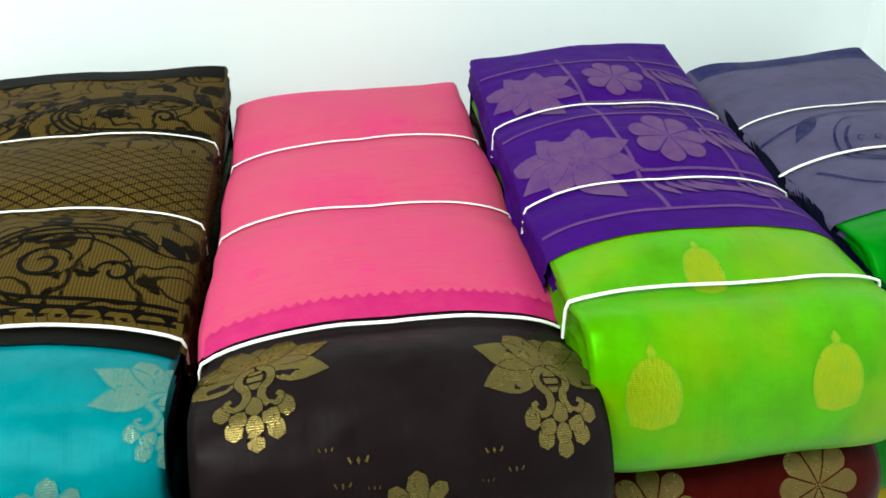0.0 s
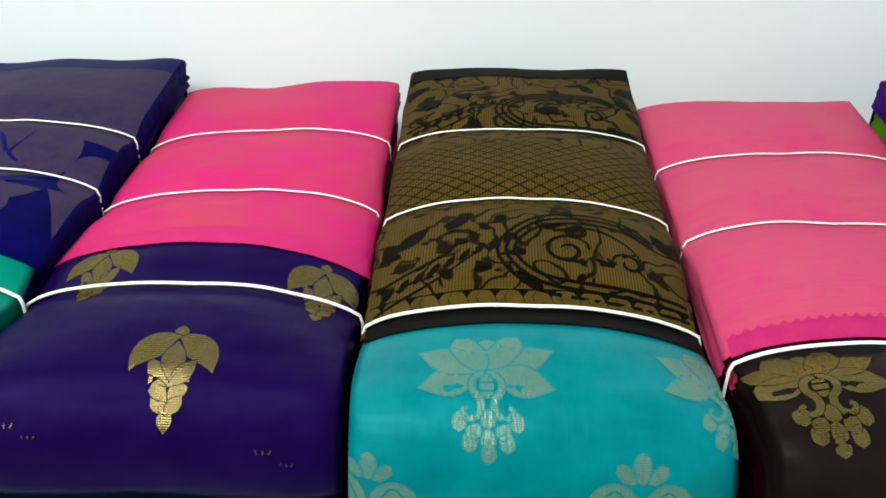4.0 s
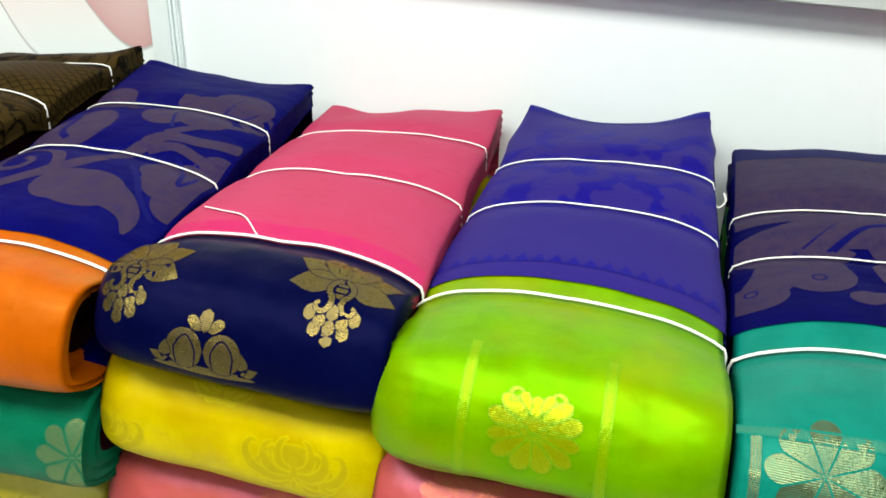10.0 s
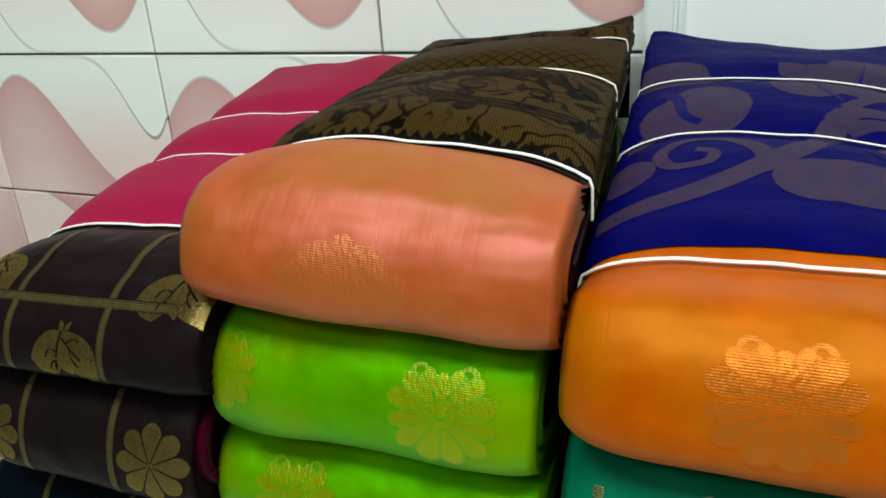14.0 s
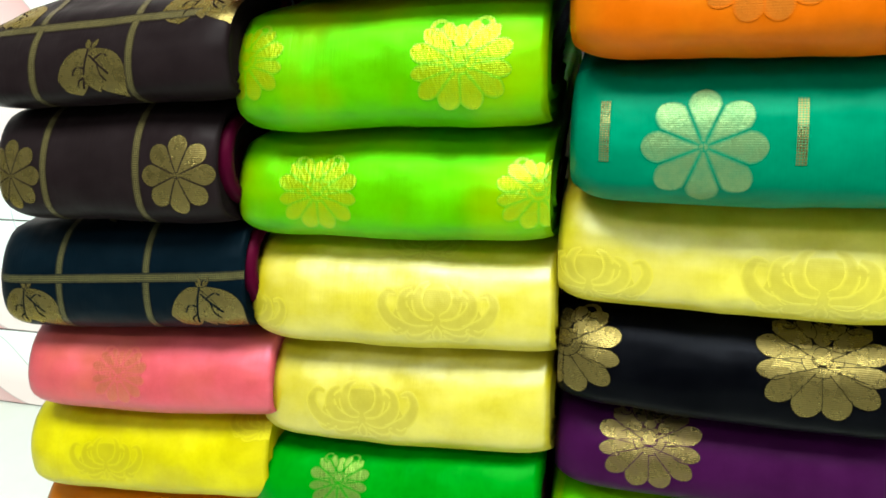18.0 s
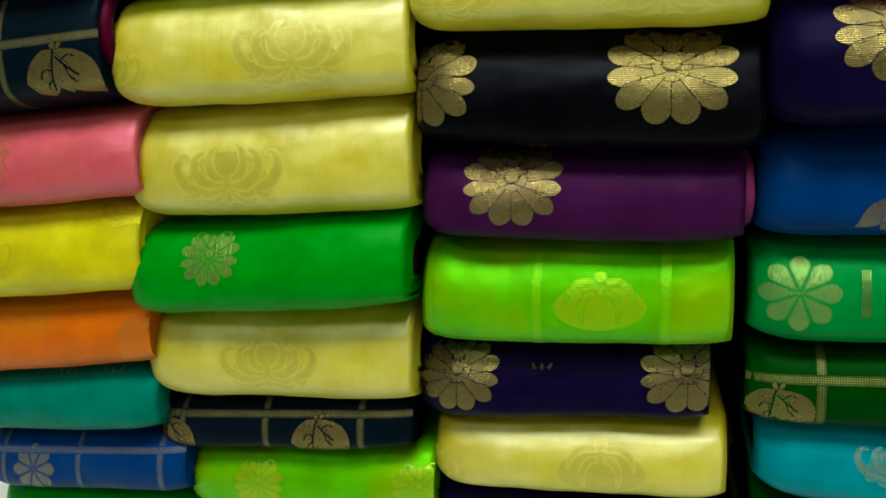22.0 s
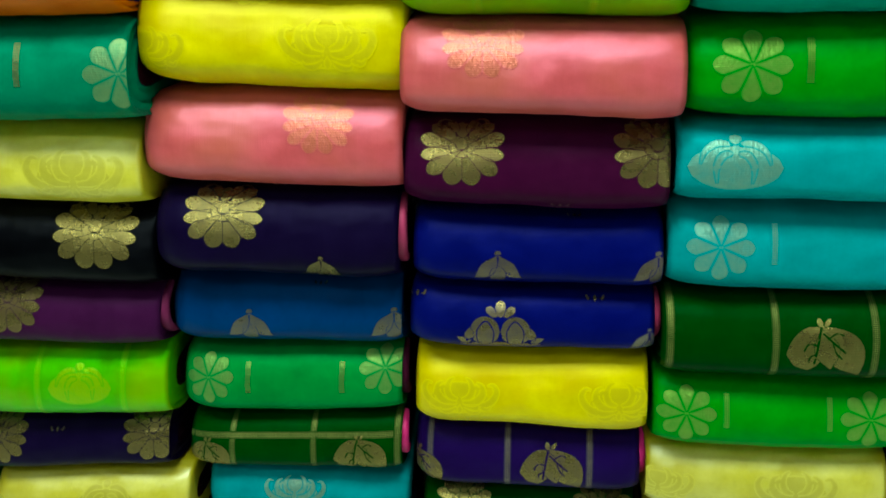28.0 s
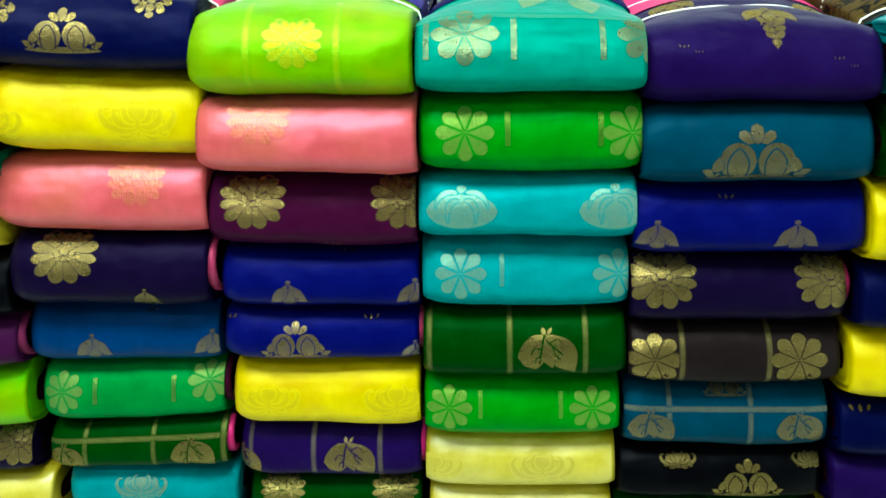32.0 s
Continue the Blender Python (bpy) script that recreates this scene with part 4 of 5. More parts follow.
def draw_vine(f):
    s = [stem(f, [(0.0, 0.108), (0.12, 0.114), (0.25, 0.128), (0.40, 0.164), (0.55, 0.213), (0.67, 0.288), (0.83, 0.302), (1.0, 0.319)], 0.022, 0.9),
         stem(f, [(0.44, 0.172), (0.40, 0.200), (0.31, 0.222), (0.21, 0.220), (0.14, 0.196), (0.18, 0.170), (0.27, 0.174), (0.29, 0.192), (0.24, 0.198)], 0.015, 0.5),
         disc(f, 0.56, 0.148, 0.032, 0.034), disc(f, 0.65, 0.148, 0.040, 0.037), stem(f, [(0.62, 0.150), (0.72, 0.149), (0.82, 0.139), (0.89, 0.122), (0.92, 0.098)], 0.068, 0.04), stem(f, [(0.41, 0.158), (0.47, 0.168), (0.54, 0.172)], 0.010, 1.0),
         disc(f, 0.90, 0.214, 0.034, 0.046), disc(f, 0.82, 0.226, 0.024, 0.028), disc(f, 0.99, 0.250, 0.030, 0.040), disc(f, 0.98, 0.182, 0.026, 0.040), disc(f, 0.05, 0.172, 0.022, 0.024), stem(f, [(0.66, 0.262), (0.76, 0.278), (0.90, 0.270), (1.0, 0.270)], 0.016, 0.8),
         disc(f, 0.25, 0.296, 0.038, 0.050), disc(f, 0.13, 0.282, 0.022, 0.034), disc(f, 0.10, 0.405, 0.040, 0.036), disc(f, 0.22, 0.384, 0.024, 0.022), leaf_to(f, (0.10, 0.262), (0.03, 0.228), 0.020), disc(f, 0.37, 0.365, 0.011, 0.010),
         disc(f, 0.57, 0.352, 0.030, 0.034), disc(f, 0.66, 0.392, 0.036, 0.040), disc(f, 0.82, 0.428, 0.042, 0.036), disc(f, 0.74, 0.360, 0.034, 0.030), leaf_to(f, (0.60, 0.40), (0.50, 0.43), 0.030), spiral(f, 0.94, 0.395, 0.024, 90, -430, 0.011),
         stem(f, [(0.67, 0.30), (0.80, 0.345), (0.95, 0.372)], 0.012, 0.8)]
    slits = [stem(f, [(0.10, 0.344), (0.16, 0.318), (0.185, 0.280), (0.24, 0.266)], 0.011, 0.7), stem(f, [(0.80, 0.262), (0.88, 0.236), (0.92, 0.205), (0.94, 0.240), (0.89, 0.262)], 0.006, 0.6), stem(f, [(0.70, 0.214), (0.78, 0.190), (0.86, 0.158), (0.96, 0.132)], 0.007, 0.8),
             stem(f, [(0.67, 0.315), (0.61, 0.350), (0.60, 0.385)], 0.005), stem(f, [(0.70, 0.375), (0.76, 0.402), (0.80, 0.450)], 0.005), stem(f, [(0.76, 0.402), (0.86, 0.400), (0.92, 0.418)], 0.005)]
    return [("5c4c66", solid(s)), ("10127a", solid(slits))]


def draw_bird(f):
    plum, blue = "5c4e68", "1a1c78"
    s = end_band(f, plum, 0.325, 0.520)[1] + [disc(f, 0.60, 0.226, 0.036, 0.050), disc(f, 0.66, 0.200, 0.040, 0.034), disc(f, 0.71, 0.190, 0.030, 0.028), leaf_to(f, (0.68, 0.196), (0.88, 0.226), 0.026), disc(f, 0.80, 0.168, 0.009, 0.014),
         disc(f, 0.78, 0.300, 0.030, 0.040), disc(f, 0.68, 0.290, 0.036, 0.040), stem(f, [(0.52, 0.262), (0.62, 0.275), (0.74, 0.280)], 0.050, 0.9),
         disc(f, 0.405, 0.170, 0.014, 0.011), stem(f, [(0.42, 0.174), (0.47, 0.176), (0.53, 0.164), (0.62, 0.168)], 0.009, 0.8),
         disc(f, 0.275, 0.205, 0.029, 0.029), stem(f, [(0.27, 0.215), (0.24, 0.250), (0.30, 0.290)], 0.052, 1.4), disc(f, 0.05, 0.176, 0.030, 0.022), stem(f, [(0.07, 0.182), (0.14, 0.212), (0.20, 0.262)], 0.036, 1.5),
         stem(f, [(0.0, 0.262), (0.16, 0.285), (0.34, 0.305), (0.60, 0.310)], 0.060, 0.9), disc(f, 0.98, 0.268, 0.026, 0.036), stem(f, [(0.95, 0.235), (0.99, 0.205), (1.03, 0.165)], 0.030, 0.4)]
    lines = [stem(f, [(0.34, 0.274), (0.40, 0.290), (0.49, 0.312), (0.58, 0.315), (0.65, 0.288)], 0.0075, 0.5), stem(f, [(0.20, 0.268), (0.28, 0.288), (0.38, 0.318)], 0.003), stem(f, [(0.66, 0.286), (0.69, 0.305), (0.70, 0.325)], 0.003), stem(f, [(0.66, 0.286), (0.74, 0.272), (0.82, 0.270)], 0.0035),
             leaf_to(f, (0.62, 0.214), (0.86, 0.252), 0.013, -14)]
    for fx, y, r in ((0.71, 0.194, 0.0062), (0.27, 0.203, 0.0056), (0.05, 0.184, 0.0050)):
        (x, v), = at_fy(f, [(fx, y)])
        lines.append(ring(x, v, r, 0.0020))
    return [(plum, solid(s)), (blue, solid(lines)), end_band(f, "20246e", 0.520, 0.6)]


def draw_violet(f):
    return [("2a22a0", teeth(f, 0.136, 17, 0.012)), end_band(f, "2420a4", 0.545, 0.6)]


def big_lotus(k):
    """A large open lotus in outline-parted petals."""
    out = [petal(0, 0.004, a, l * k, w * k, 0.2, 9) for a, l, w in ((165, 0.052, 0.028), (120, 0.040, 0.026), (15, 0.056, 0.030), (60, 0.042, 0.026), (-20, 0.058, 0.028), (-68, 0.068, 0.032), (-120, 0.040, 0.026), (-155, 0.046, 0.026))]
    return out + [petal(0, -0.004, 90, 0.034 * k, 0.030 * k, 1), petal(-0.010 * k, 0.026 * k, 118, 0.020 * k, 0.012 * k, 0.2), petal(0.010 * k, 0.026 * k, 66, 0.020 * k, 0.012 * k, 0.2)]


def fan(k):
    """A fan of slim leaflets along one side of a stalk."""
    stalk = smooth_path([(-0.040 * k, 0.020 * k), (-0.010 * k, 0.024 * k), (0.030 * k, 0.012 * k)], 4)
    return [strip(stalk, [0.005 * k] * len(stalk))] + [petal((-0.040 + 0.0115 * i) * k, (0.020 + 0.0012 * i * (3 - i)) * k, -96 + 10 * i, (0.040 + 0.002 * i) * k, 0.0125 * k, 0.2, 8, 24) for i in range(7)]


def draw_trellis(f):
    mauve = "86628e"
    s = [line((fx - 0.5) * f.w, f.v_of_y(0.105), (fx2 - 0.5) * f.w, f.v_of_y(0.42), 0.005, 30) for fx, fx2 in ((0.42, 0.37), (0.84, 0.74))]
    s += [line((a - 0.5) * f.w, f.v_of_y(y), (b - 0.5) * f.w, f.v_of_y(y), 0.0042, 24) for y, a, b in ((0.106, 0, 1), (0.270, 0, 1), (0.175, 0.42, 1), (0.315, 0.40, 1), (0.405, 0, 1))]
    out = [(mauve, [q]) for q in s]
    for fx, y, shapes in ((0.19, 0.196, big_lotus(1.15)), (0.17, 0.345, big_lotus(1.0)), (0.60, 0.222, m_flower(1.15, 7)), (0.57, 0.360, m_flower(1.05, 7)), (0.60, 0.142, fan(0.95)), (0.59, 0.296, fan(0.6)), (0.91, 0.222, fan(0.95)), (0.91, 0.140, fan(0.9)), (0.88, 0.362, fan(0.9))):
        u, v = (fx - 0.5) * f.w, f.v_of_y(y)
        out.append((mauve, [moved(rows, u, v) for rows in shapes]))
    return out


def draw_paisley(f, rear_black=0.51):
    """Dark outlines of large paisleys, chains and leaves on the gold ground."""
    dark = "17140e"
    out = []
    for y, k in ((0.140, 1.0), (0.405, 0.8)) if f.cx > 0 else ((0.225, 1.0), (0.515, 0.75)):
        lines = []
        for grow in (1.0, 0.86, 0.72):
            lines.append(stem(f, [(0.98, y - 0.050 * k * grow), (0.80, y - 0.052 * k * grow), (0.60 - 0.10 * grow, y - 0.044 * k * grow), (0.58 - 0.20 * grow, y), (0.60 - 0.08 * grow, y + 0.044 * k * grow), (0.78, y + 0.050 * k * grow), (0.90, y + 0.03 * k * grow)], 0.0034, 0.8))
        lines += [spiral(f, 0.60, y, 0.020 * k, 20, 480, 0.0034), spiral(f, 0.80, y - 0.008, 0.014 * k, 190, -400, 0.0032), stem(f, [(0.56, y + 0.024 * k), (0.70, y + 0.030 * k), (0.82, y + 0.012 * k), (0.86, y - 0.02 * k)], 0.0032)]
        for i in range(9):
            t = i / 8
            lines.append(leaf_to(f, (0.04 + 0.36 * t, y - 0.045 * k + 0.05 * t), (0.07 + 0.36 * t, y - 0.030 * k + 0.05 * t), 0.006))
        lines += [stem(f, [(0.02, y - 0.055 * k), (0.2, y - 0.03 * k), (0.38, y + 0.012)], 0.0032), stem(f, [(0.02, y - 0.03 * k), (0.2, y - 0.004), (0.34, y + 0.03)], 0.0032),
                  leaf_to(f, (0.05, y + 0.015), (0.16, y + 0.040 * k), 0.016), leaf_to(f, (0.22, y + 0.03), (0.28, y + 0.05 * k), 0.013), leaf_to(f, (0.90, y + 0.045 * k), (0.98, y + 0.02), 0.014)]
        out.append((dark, lines))
    return out + [end_band(f, dark, rear_black, 0.6)]


def hearts(f, y, n, size):
    """A row of hearts across the cloth, points to the front."""
    out = []
    for i in range(n):
        u, v = ((i + 0.5) / n - 0.5) * f.w, f.v_of_y(y)
        out += [moved(rows, u, v) for rows in (petal(0, -size * 0.5, 64, size * 1.05, size * 0.62, 1), petal(0, -size * 0.5, 116, size * 1.05, size * 0.62, 1))]
    return out


def draw_gold_end(f):
    y = 0.072 if f.cx > 0 else 0.118
    row = [end_band(f, "14120c", y + 0.006, y + 0.024), ("75622f", hearts(f, y + 0.013, 12, 0.022))] if f.cx > 0 else [("14140f", teeth(f, y + 0.006, 26, 0.007))]
    return row + draw_paisley(f, 0.495 if f.cx > 0 else 0.58) + [end_band(f, "14140f", y - 0.016, y + 0.006)]


def draw_rose_hem(f):
    return [end_band(f, "d62f88", 0.052, 0.068), ("d62f88", teeth(f, 0.068, 30, 0.003))]


def draw_pink_hem(f):
    return [end_band(f, "de3c84", 0.102, 0.122)]


def draw_magenta_hem(f):
    return [end_band(f, "e2308a", 0.156, 0.180)]


def draw_slate(f):
    navy = "1a1f66"
    return [end_band(f, "0a1070", 0.465, 0.6), (navy, [spiral(f, 0.48, 0.215, 0.052, 120, 330, 0.009), spiral(f, 0.48, 0.215, 0.068, 100, 345, 0.006), stem(f, [(0.0, 0.27), (0.2, 0.285), (0.45, 0.300), (1.0, 0.29)], 0.007), stem(f, [(0.1, 0.19), (0.22, 0.145), (0.5, 0.125), (1.0, 0.15)], 0.007), leaf_to(f, (0.12, 0.25), (0.30, 0.30), 0.020), leaf_to(f, (0.72, 0.25), (0.95, 0.28), 0.022)])] + \
        [(navy, [spiral(f, 0.38 + 0.08 * i, 0.190 + 0.022 * j, 0.006, 0, 340, 0.003)]) for i in range(4) for j in range(3)]


GOLDEN_END = weave("black_gold_brocade", "12100c", "7e6a3a", "damask")
GOLDEN_END_TALL = weave("black_gold_brocade_tall", "12100c", "6c5a34", "damask", (0.325, 0.455))
VIOLET_END = weave("violet_shadow_weave", "4e409a", "281fa4", "shadow")
ROSE_END = weave("rose_shot_silk", "e87490", "ee5a98", "shot")
MAGENTA_END = weave("magenta_shot_silk", "f03f98", "de6c74", "shot")
CORAL_END = weave("coral_pink_silk", "e2648c", "da5a7c", "shot")
CRIMSON_END = weave("crimson_silk", "c83a66", "c83070", "shot")
TOPS = {
    "A": dict(swell=0.01, pallu_label='crimson silk end', mat=CRIMSON_END, pallu='b8345c', edge=0.11, cords=(0.11, 0.26, 0.378)),
    "B": dict(swell=0.014, pallu_label='black and gold brocade end', mat=GOLDEN_END_TALL, curl=0.012, draw=draw_gold_end, pallu='17140e', edge=0.115, cords=(0.115, 0.331, 0.485)),
    "C": dict(swell=0.007, pallu_label='royal blue end with grey vines', draw=draw_vine, curl=0.014, hollow=0.022, pallu='10127a', edge=0.063, cords=(0.047, 0.246, 0.392)),
    "D": dict(swell=0.01, pallu_label='coral pink silk end', mat=CORAL_END, draw=draw_pink_hem, curl=0.01, pallu='e0607e', edge=0.101, cords=(0.101, 0.278, 0.442)),
    "E": dict(pallu_label='violet blue shadow-woven end', mat=VIOLET_END, draw=draw_violet, pallu='3a2e8e', edge=0.116, cords=(0.094, 0.262, 0.381), curl=0.028),
    "F": dict(swell=0.012, pallu_label='navy end with plum birds', draw=draw_bird, pallu='12146c', edge=0.133, cords=(0.103, 0.264, 0.371)),
    "G": dict(swell=0.007, pallu_label='magenta pink silk end', mat=MAGENTA_END, draw=draw_magenta_hem, pallu='ec4e92', edge=0.157, cords=(0.11, 0.26, 0.396)),
    "H": dict(pallu_label='black and gold brocade end', mat=GOLDEN_END, draw=draw_gold_end, pallu='17140e', edge=0.067, cords=(0.078, 0.222, 0.364)),
    "I": dict(swell=0.009, pallu_label='rose pink silk end', mat=ROSE_END, draw=draw_rose_hem, pallu='ea5c8c', edge=0.054, cords=(0.044, 0.209, 0.349)),
    "J": dict(pallu_label='purple end with mauve flowers', half_side=True, draw=draw_trellis, pallu='5a1c92', edge=0.078, cords=(0.02, 0.16, 0.306)),
    "K": dict(pallu_label='slate blue woven end', draw=draw_slate, pallu='787290', edge=0.1, cords=(0.214, 0.329)),
}
stack("A", -0.023, (-1.185, -0.945, 0.1, 0.11, 0.56), [
    (-1.173, -0.898, 0.024, 0.04, "33292b", (('bar', 0.31, 0.5, 0.1, 0), ('bar', 0.67, 0.5, 0.1, 0), ('band', 0.5, 0.1, 1.0, 0), ('leaf', 0.52, 0.55, 0.95, 0), ('leaf', 0.12, -0.35, 1.0, 0), ('leaf', 0.87, -0.2, 1.0, 0)),
     "dark brown silk saree with gold check and leaf motifs", TOPS["A"]),
    (-1.174, -0.924, -0.055, 0.02, "33292b", (('flower', 0.15, 0.5, 0.95, 0), ('flower', 0.86, 0.5, 0.95, 0), ('bar', 0.3, 0.5, 1.0, 0), ('bar', 0.7, 0.5, 1.0, 0)),
     "dark brown silk saree with gold flowers and stripes"),
    (-1.2, -0.919, -0.161, 0.07, "12242e", (('bar', 0.3, 0.5, 1.0, 0), ('bar', 0.65, 0.5, 1.0, 0), ('band', 0.5, 0.42, 1.0, 0), ('leaf', 0.15, 0.68, 1.0, 0), ('leaf', 0.85, 0.68, 1.0, 0), ('leaf', 0.5, 0.0, 0.7, 0)),
     "dark navy silk saree with gold checks and leaves"),
    (-1.196, -0.909, -0.27, 0.05, "e06c72", (('daisy', 0.43, 0.45, 0.9, 0.55),),
     "salmon pink silk saree with faint gold scrolls"),
    (-1.222, -0.925, -0.359, 0.09, "e2d60a", (('scroll', 0.38, 0.45, 1.0, 0.86), ('scroll', 0.97, 0.1, 0.8, 0.86)),
     "lemon yellow silk saree with faint woven scrolls"),
    (-1.234, -0.937, -0.456, 0.12, "e07a0a", (('daisy', 0.3, 0.5, 0.9, 0.5), ('daisy', 0.98, 0.6, 0.9, 0.5)),
     "orange silk saree with faint gold scrolls"),
    (-1.233, -0.945, -0.542, 0.11, "088c78", (('flower', 0.1, 0.3, 0.7, 0.66), ('speck', 0.6, 0.1, 2.0, 0.3), ('speck', 0.8, 0.1, 2.0, 0.3)),
     "emerald silk saree with small gold specks"),
    (-1.2, -0.93, -0.612, 0.1, "064c84", (('flower', 0.3, 0.5, 0.8, 0.4), ('band', 0.5, 0.25, 1.0, 0.2), ('bar', 0.14, 0.5, 0.0, 0.2), ('bar', 0.52, 0.5, 0.0, 0.2), ('bar', 0.9, 0.5, 0.0, 0.2)),
     "deep blue silk saree with gold flowers"),
], ['12a01c', 'e0d00e'])
stack("B", -0.013, (-0.945, -0.694, 0.132, 0.157, 0.575), [
    (-0.914, -0.637, 0.114, -0.03, "d87a38", (('round', 0.50, 0.50, 1.2, 0.86),),
     "salmon silk saree with a black and gold woven end", TOPS["B"]),
    (-0.91, -0.652, 0.024, 0.03, "74bc00", (('daisy', 0.76, 0.5, 1.1, 0.5), ('daisy', 0.07, 0.4, 1.0, 0.5)),
     "lime green silk saree with gold scrolls"),
    (-0.926, -0.652, -0.079, 0.02, "74bc00", (('daisy', 0.31, 0.5, 1.0, 0.5), ('daisy', 0.97, 0.5, 0.9, 0.5)),
     "lime green silk saree with gold scrolls"),
    (-0.929, -0.65, -0.17, 0.02, "e0d00e", (('scroll', 0.66, 0.5, 1.1, 0.86), ('scroll', 0.02, 0.6, 0.9, 0.86), ('scroll', 0.6, -0.2, 0.7, 0.86)),
     "pale yellow silk saree with faint woven scrolls"),
    (-0.941, -0.656, -0.267, 0.05, "e0d00e", (('scroll', 0.42, 0.5, 1.15, 0.86), ('scroll', 0.8, 0.0, 0.8, 0.86)),
     "pale yellow silk saree with faint woven scrolls"),
    (-0.942, -0.665, -0.368, 0.09, "12a01c", (('daisy', 0.33, 0.30, 0.85, 0.3),),
     "bright green silk saree with gold motifs"),
    (-0.956, -0.673, -0.454, 0.06, "e0d00e", (('scroll', 0.5, 0.5, 1.1, 0.86), ('scroll', 0.1, 0.0, 0.7, 0.86), ('scroll', 0.88, 0.0, 0.7, 0.86)),
     "pale yellow silk saree with faint woven scrolls"),
    (-0.961, -0.681, -0.556, 0.09, "12242e", (('bar', 0.12, 0.5, 1.0, 0), ('bar', 0.46, 0.5, 1.0, 0), ('bar', 0.82, 0.5, 1.0, 0), ('band', 0.5, 0.22, 1.0, 0), ('leaf', 0.66, 0.58, 0.85, 0), ('leaf', 0.05, 0.58, 0.85, 0)),
     "dark navy silk saree with gold checks and leaves"),
    (-0.94, -0.665, -0.612, 0.08, "74bc00", (('daisy', 0.32, 0.5, 0.8, 0.5), ('daisy', 0.95, 0.5, 0.8, 0.5)),
     "lime green silk saree with gold scrolls"),
], ['e0d00e', '0c1650'])
stack("C", -0.012, (-0.663, -0.41, 0.14, 0.124, 0.55), [
    (-0.634, -0.376, 0.073, 0, "e07a0a", (('daisy', 0.46, 0.42, 1.1, 0.66),),
     "orange silk saree with a royal blue woven end", TOPS["C"]),
    (-0.636, -0.378, -0.026, 0, "089272", (('flower', 0.35, 0.5, 1.15, 0.66), ('dash', 0.1, 0.4, 1.0, 0), ('dash', 0.58, 0.4, 1.0, 0), ('flower', 0.97, 0.5, 1.0, 0.66)),
     "emerald green silk saree with gold flowers"),
    (-0.649, -0.393, -0.128, -0.01, "ecdc34", (('scroll', 0.1, 0.6, 1.0, 0.86), ('scroll', 0.73, 0.55, 1.15, 0.86), ('scroll', 0.75, 0.0, 0.5, 0.86)),
     "yellow silk saree with faint woven scrolls"),
    (-0.65, -0.391, -0.219, -0.02, "0a0b12", (('daisy', 0.75, 0.31, 1.3, 0), ('daisy', 0.02, 0.36, 1.3, 0), ('speck', 0.35, 0.95, 2.0, 0.3)),
     "black silk saree with gold daisies"),
    (-0.655, -0.4, -0.309, 0.01, "521f52", (('daisy', 0.31, 0.31, 1.15, 0), ('speck', 0.75, 0.95, 2.0, 0.3)),
     "purple silk saree with gold daisies"),
    (-0.661, -0.404, -0.386, 0.04, "74bc00", (('round', 0.6, 0.45, 1.0, 0.82), ('bar', 0.4, 0.5, 0.0, 0.8), ('bar', 0.8, 0.5, 0.0, 0.8), ('bar', 0.03, 0.5, 0.0, 0.7), ('band', 0.5, 0.02, 1.6, 0.7)),
     "lime green silk saree with gold stripes"),
    (-0.673, -0.418, -0.481, 0.07, "221440", (('daisy', 0.15, 0.36, 1.1, 0), ('daisy', 0.93, 0.36, 1.1, 0), ('speck', 0.45, 0.3, 1.5, 0.8)),
     "navy silk saree with gold daisies"),
    (-0.666, -0.401, -0.559, 0.06, "e0d00e", (('round', 0.6, 0.45, 1.05, 0.86), ('round', 0.02, 0.6, 0.8, 0.86)),
     "pale yellow silk saree with faint woven scrolls"),
], ['221440', '74bc00'])
